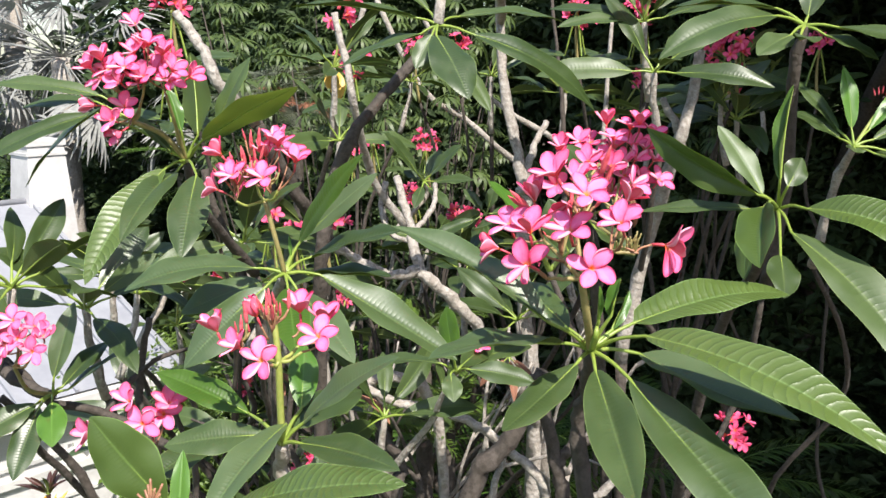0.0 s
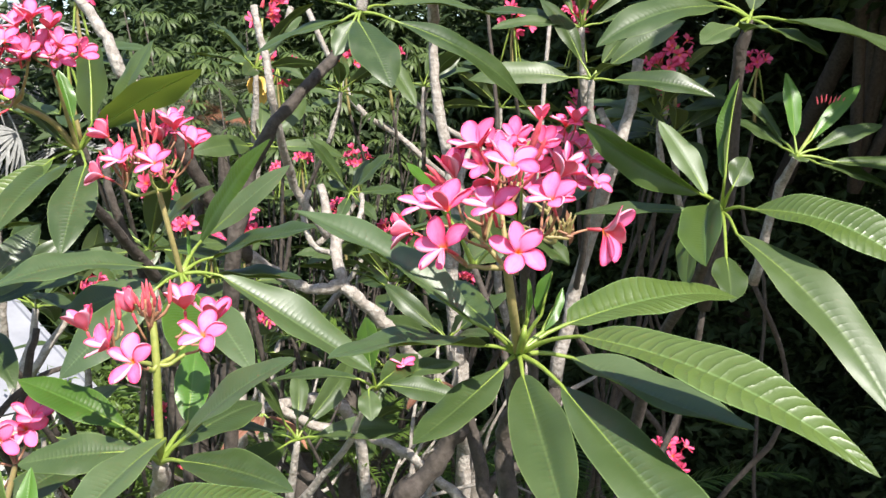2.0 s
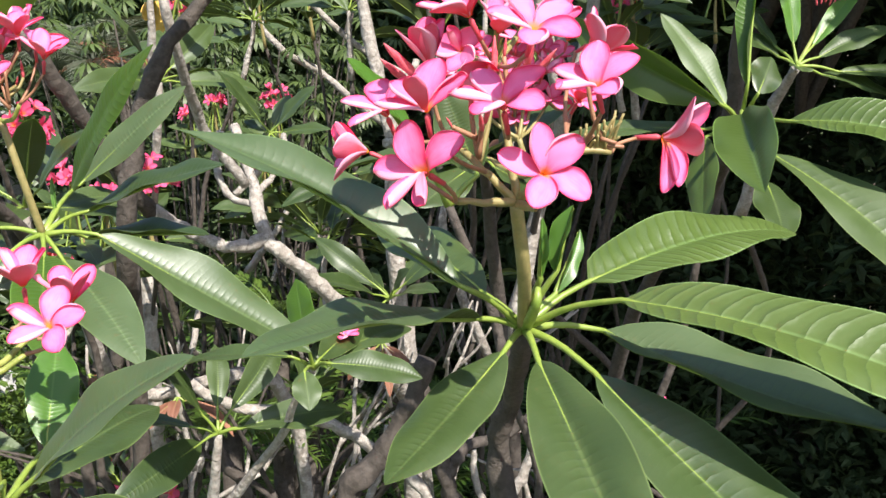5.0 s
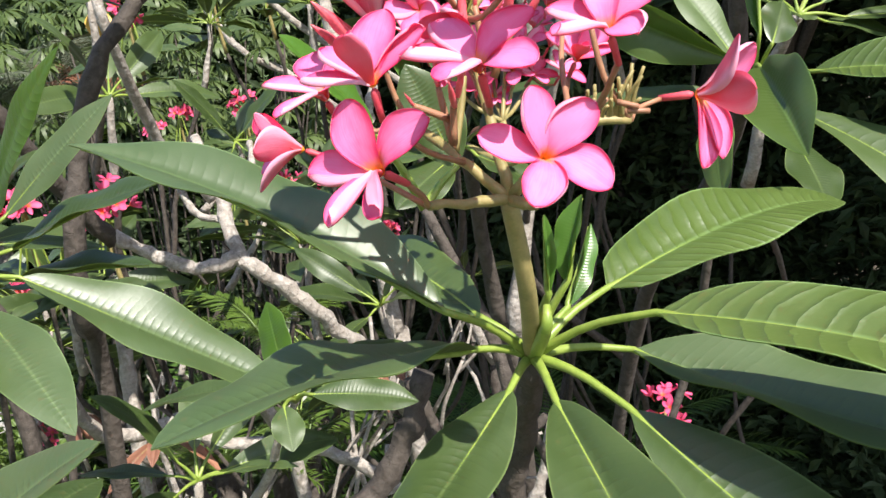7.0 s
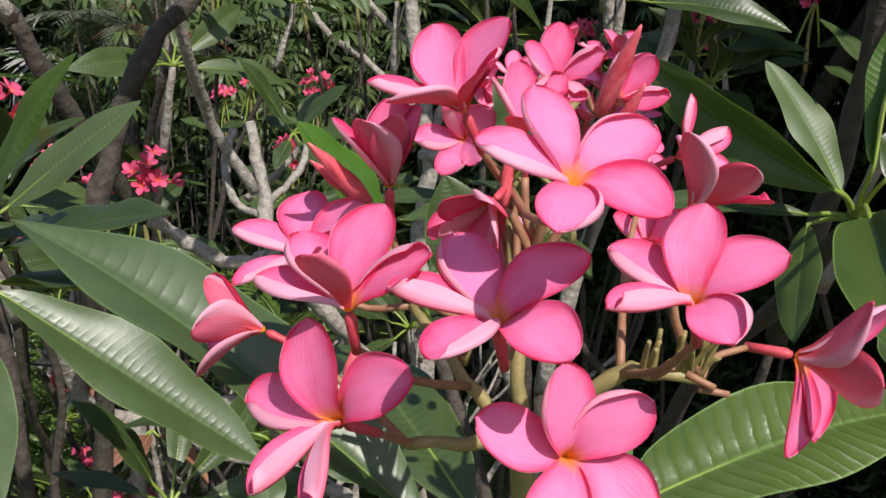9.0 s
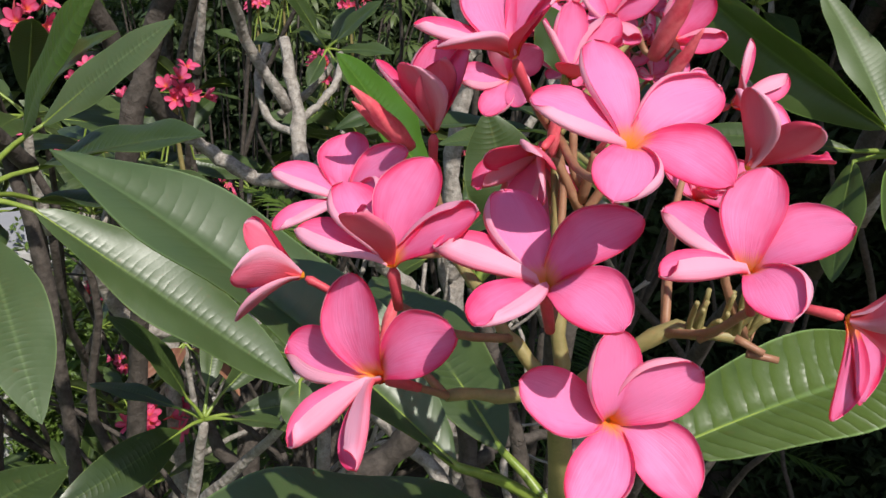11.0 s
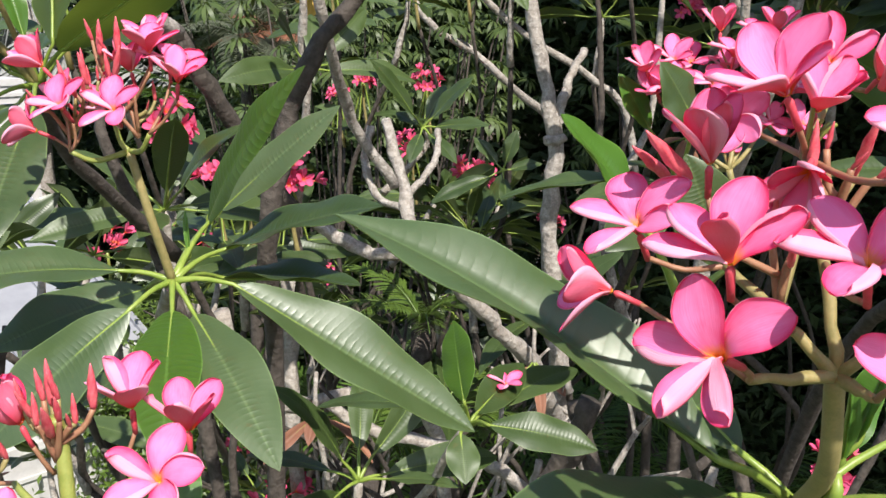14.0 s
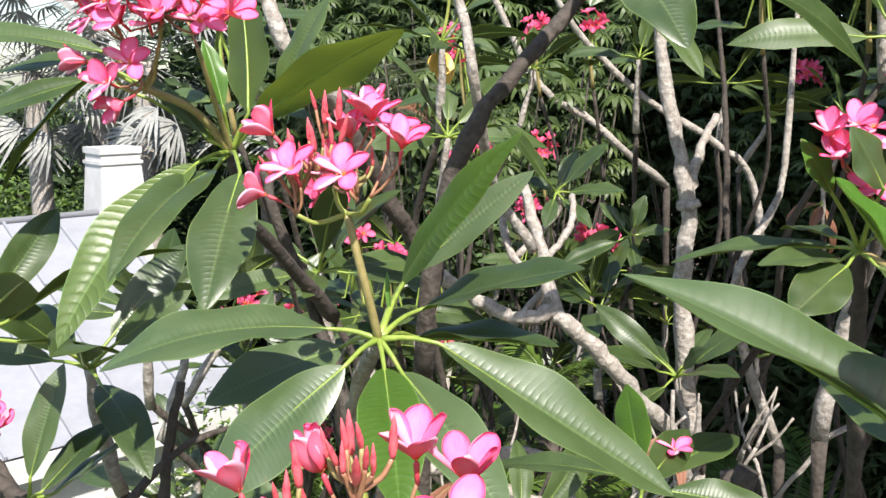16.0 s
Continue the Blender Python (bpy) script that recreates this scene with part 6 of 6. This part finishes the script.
def frond_mesh(seed, mat, length=1.3, n=34, leaflet=0.26, width=0.016):
    """A feather frond: an arching rachis with two rows of narrow leaflets."""
    g = random.Random(seed)
    b = Build()
    s = np.linspace(0, 1, 16)
    line = np.stack([s * length, 0 * s, length * (0.55 * s - 0.62 * s ** 2)], -1)
    b.tube(line, [0.007, 0.002], 5)
    for k in range(n):
        u = 0.12 + 0.86 * k / n
        p = np.array([u * length, 0, length * (0.55 * u - 0.62 * u * u)])
        for sg in (-1, 1):
            L = leaflet * (1 - 0.55 * abs(u - 0.45)) * g.uniform(0.85, 1.1)
            tip = p + np.array([0.55 * L, sg * 0.75 * L, -0.18 * L + g.uniform(-0.02, 0.02)])
            mid_, nor, P, ss, v, w = blade_lines(p, tip, width, 0.08, 20, 0, 4, 3, 0.0, g)
            b.sheet(P, ss[:, None], (0.5 + 0.5 * v)[None, :])
    return b.mesh("frond", mat)


GREYFROND = small_leaf_material("grey_frond_leaf", (0.075, 0.088, 0.058), (0.15, 0.165, 0.115), (0.15, 0.17, 0.08), 0.5, 0.4)
REDFROND = small_leaf_material("dry_frond_leaf", (0.16, 0.06, 0.035), (0.28, 0.13, 0.08), (0.3, 0.12, 0.06), 0.7, 0.2)
FRONDS = [frond_mesh(k, FROND) for k in range(3)]
GREYFRONDS = [frond_mesh(k + 5, GREYFROND, 0.9, 46, 0.30, 0.009) for k in range(3)]
REDFRONDS = [frond_mesh(k + 9, REDFROND, 0.7, 30, 0.22, 0.012) for k in range(2)]


def feather_palm(at, n, seed, size=1.0, fronds=None, label="small palm with arching dark green feather fronds"):
    g = random.Random(seed)
    t = thing("feather_palm", at, label, "palm", "feather palms")
    stem(t, "trunk", [(at[0], at[1], 0), at], 0.05, 0.04, DARKSHADEBARK, n=8)
    for k in range(n):
        m = Matrix.Rotation(k * 2.4 + g.uniform(-0.3, 0.3), 4, "Z") @ Matrix.Rotation(g.uniform(-0.6, 0.3), 4, "Y") @ Matrix.Diagonal((size, size, size, 1))
        part("frond", (fronds or FRONDS)[k % len(fronds or FRONDS)], t, m=m)


feather_palm((-0.35, 5.6, 2.5), 14, 1)
feather_palm((0.5, 5.3, 2.3), 12, 2)
feather_palm((-1.9, 10.0, 3.6), 14, 3, 1.2)
feather_palm((1.6, 6.0, 2.0), 12, 4)
FINEFRONDS = [frond_mesh(k + 12, BRIGHT, 0.40, 40, 0.12, 0.009) for k in range(2)]
for at, n, seed in (((-0.09, 4.24, 3.78), 8, 7), ((-0.27, 4.05, 3.40), 9, 8), ((0.02, 4.35, 3.30), 7, 9)):
    feather_palm(at, n, seed, 0.85, FINEFRONDS, "small palm with fine bright green feather fronds")
feather_palm((-1.276, 7.072, 4.706), 20, 5, 0.75, GREYFRONDS, "small palm with fine grey-green feather fronds")
feather_palm((-1.060, 6.872, 4.709), 7, 6, 0.55, REDFRONDS, "withered palm with red-brown feather fronds")


def fan_mesh(seed):
    """A fan leaf of narrow pleats on a long stalk."""
    g = random.Random(seed)
    b = Build()
    b.tube([(0, 0, 0), (0.5, 0, 0.05), (1.0, 0, 0.0)], [0.012, 0.008], 5)
    for k in range(12):
        a = radians(-125 + 250 * k / 25)
        d = np.array([math.cos(a), math.sin(a), 0])
        L = 0.62 * (0.75 + 0.25 * math.cos(a)) * g.uniform(0.85, 1.1)
        tip = np.array([1.0, 0, 0]) + d * L + np.array([0, 0, -0.35 * L * g.uniform(0.6, 1.3)])
        mid_, nor, P, s, v, w = blade_lines(np.array([1.0, 0, 0]), tip, 0.045, 0.12, 30, 0, 6, 3, 0.0, g)
        b.sheet(P, s[:, None], (0.5 + 0.5 * v)[None, :])
    return b.mesh("fan_leaf", SILVER)


FANS = [fan_mesh(k) for k in range(3)]


def fan_palm(at, crown, n, seed, size=1.0):
    g = random.Random(seed)
    t = thing("fan_palm", at, "fan palm with silvery grey hanging leaves", "palm", "fan palms")
    o = Vector(at)
    stem(t, "trunk", [at, crown], 0.16, 0.13, BARK, n=12)
    for k in range(n):
        m = Matrix.Translation(Vector(crown) - o) @ Matrix.Rotation(k * 2.4, 4, "Z") @ Matrix.Rotation(g.uniform(-0.8, 1.2), 4, "Y") @ Matrix.Rotation(g.uniform(-0.5, 0.5), 4, "X") @ Matrix.Diagonal((size, size, size, 1))
        part("fan_leaf", FANS[k % 3], t, m=m)


fan_palm((-4.6, 11.6, 0), (-4.6, 11.6, 5.1), 34, 1, 0.9)
fan_palm((-5.6, 12.6, 0), (-5.6, 12.6, 5.9), 34, 2, 0.9)
fan_palm((-6.3, 12.3, 0), (-6.3, 12.3, 5.0), 34, 4, 0.9)
fan_palm((-3.3, 12.4, 0), (-3.4, 12.4, 4.6), 30, 3, 0.8)


# ---- coloured and dry leaves ----
spent = thing("plumeria_branch", (-0.480, 4.426, 5.017), "plumeria twig with hanging orange-yellow old leaves", "branch", "background plumeria branches")
stem(spent, "branch_stem", [(-0.480, 4.426, 5.017), (-0.401, 4.459, 5.158), (-0.362, 4.484, 5.278)], 0.009, 0.014, BARK, n=8)
leaf(spent, (-0.490, 4.418, 4.977), (-0.477, 4.344, 4.841), 0.07, 0.03, 20, 60, mat=OLDLEAF, fine=False)
leaf(spent, (-0.510, 4.416, 4.973), (-0.524, 4.350, 4.896), 0.05, 0.03, 20, 60, mat=OLDLEAF, fine=False)
leaf(spent, (-0.460, 4.432, 5.037), (-0.295, 4.383, 4.965), 0.06, 0.05, 24, 30, fine=False)
leaf(spent, (-0.501, 4.430, 5.047), (-0.663, 4.410, 5.018), 0.06, 0.05, 24, 30, fine=False)

DRY = [((-0.359, 3.406, 3.787), 3), ((0.275, 3.771, 3.811), 3), ((0.861, 4.375, 4.448), 3), ((-0.870, 4.516, 3.499), 5)]
gd = random.Random(5)
for at, n in DRY:
    dt = thing("dry_twig", at, "withered twig with curled red-brown dead leaves", "dead branch", "withered twigs")
    v = Vector(at)
    stem(dt, "twig", [v + Vector((0, 0.02, 0.12)), v, v + Vector((0.03, 0.03, -0.25))], 0.006, 0.009, BARK, n=8)
    for k in range(n):
        a = gd.uniform(0, 6.3)
        d = Vector((math.cos(a), math.sin(a) * 0.6 - 0.3, gd.uniform(-1.3, -0.2))).normalized()
        leaf(dt, tuple(v + d * 0.02), tuple(v + d * gd.uniform(0.12, 0.22)), 0.045, 0.12, 50, gd.uniform(0, 60), mat=DRYLEAF, fine=False)


def strap_plant(at, n, seed, mat, size, label):
    """A rosette of arching strap leaves."""
    g = random.Random(seed)
    t = thing("strap_plant", at, label, "plant", "strap plants")
    stem(t, "cane", [(at[0], at[1], 0.0), (at[0] + 0.03, at[1], at[2] * 0.5), at], 0.018, 0.014, DARKSHADEBARK, n=8)
    for k in range(n):
        a, el = k * 2.4, g.uniform(0.4, 1.3)
        d = Vector((math.cos(a) * math.cos(el), math.sin(a) * math.cos(el), math.sin(el)))
        L = size * g.uniform(0.7, 1.1)
        leaf(t, tuple(Vector(at) + d * 0.02), tuple(Vector(at) + d * L + Vector((0, 0, -0.25 * L))), 0.05 * size / 0.4, 0.10, 34, 25, mat=mat, fine=False)


for at, n, seed, mat, size, label in (((-2.762, 6.159, 1.970), 16, 1, OLDLEAF, 0.30, "yellow strap-leaved garden plant on a cane"), ((-2.867, 6.379, 2.038), 14, 2, DARKRED, 0.34, "dark red strap-leaved garden plant on a cane"),
                                      ((-2.523, 5.949, 1.950), 18, 5, DARKRED, 0.38, "dark red strap-leaved garden plant on a cane"), ((-2.254, 5.958, 1.991), 16, 6, OLDLEAF, 0.26, "yellow strap-leaved garden plant on a cane"),
                                      ((-2.071, 5.753, 1.994), 18, 8, YOUNG, 0.36, "green strap-leaved garden plant on a cane")):
    strap_plant((at[0], at[1], at[2] - 0.10), n, seed, mat, 0.85 * size, label)
strap_plant((0.084, 9.138, 0.500), 10, 3, OLDLEAF, 0.32, "yellow striped strap-leaved plant in shade")
cs = Vector((-2.789, 9.227, 2.156))
leafy_tree((cs.x, cs.y + 0.2, 0.0), (cs.x - 0.9, cs.y - 0.5, 0.4), (cs.x + 0.9, cs.y + 0.6, cs.z + 0.15), 140, BRIGHT, 12, "sunlit small-leaved garden shrub beside the house", 0.09, 70, 0.15, 0.03, "shrub")
cs = Vector((-2.441, 7.748, 2.321))
leafy_tree((cs.x, cs.y + 0.2, 0.0), (cs.x - 0.5, cs.y - 0.4, 0.8), (cs.x + 0.6, cs.y + 0.4, cs.z + 0.1), 90, BRIGHT, 13, "sunlit small-leaved garden shrub beside the house", 0.08, 70, 0.15, 0.03, "shrub")
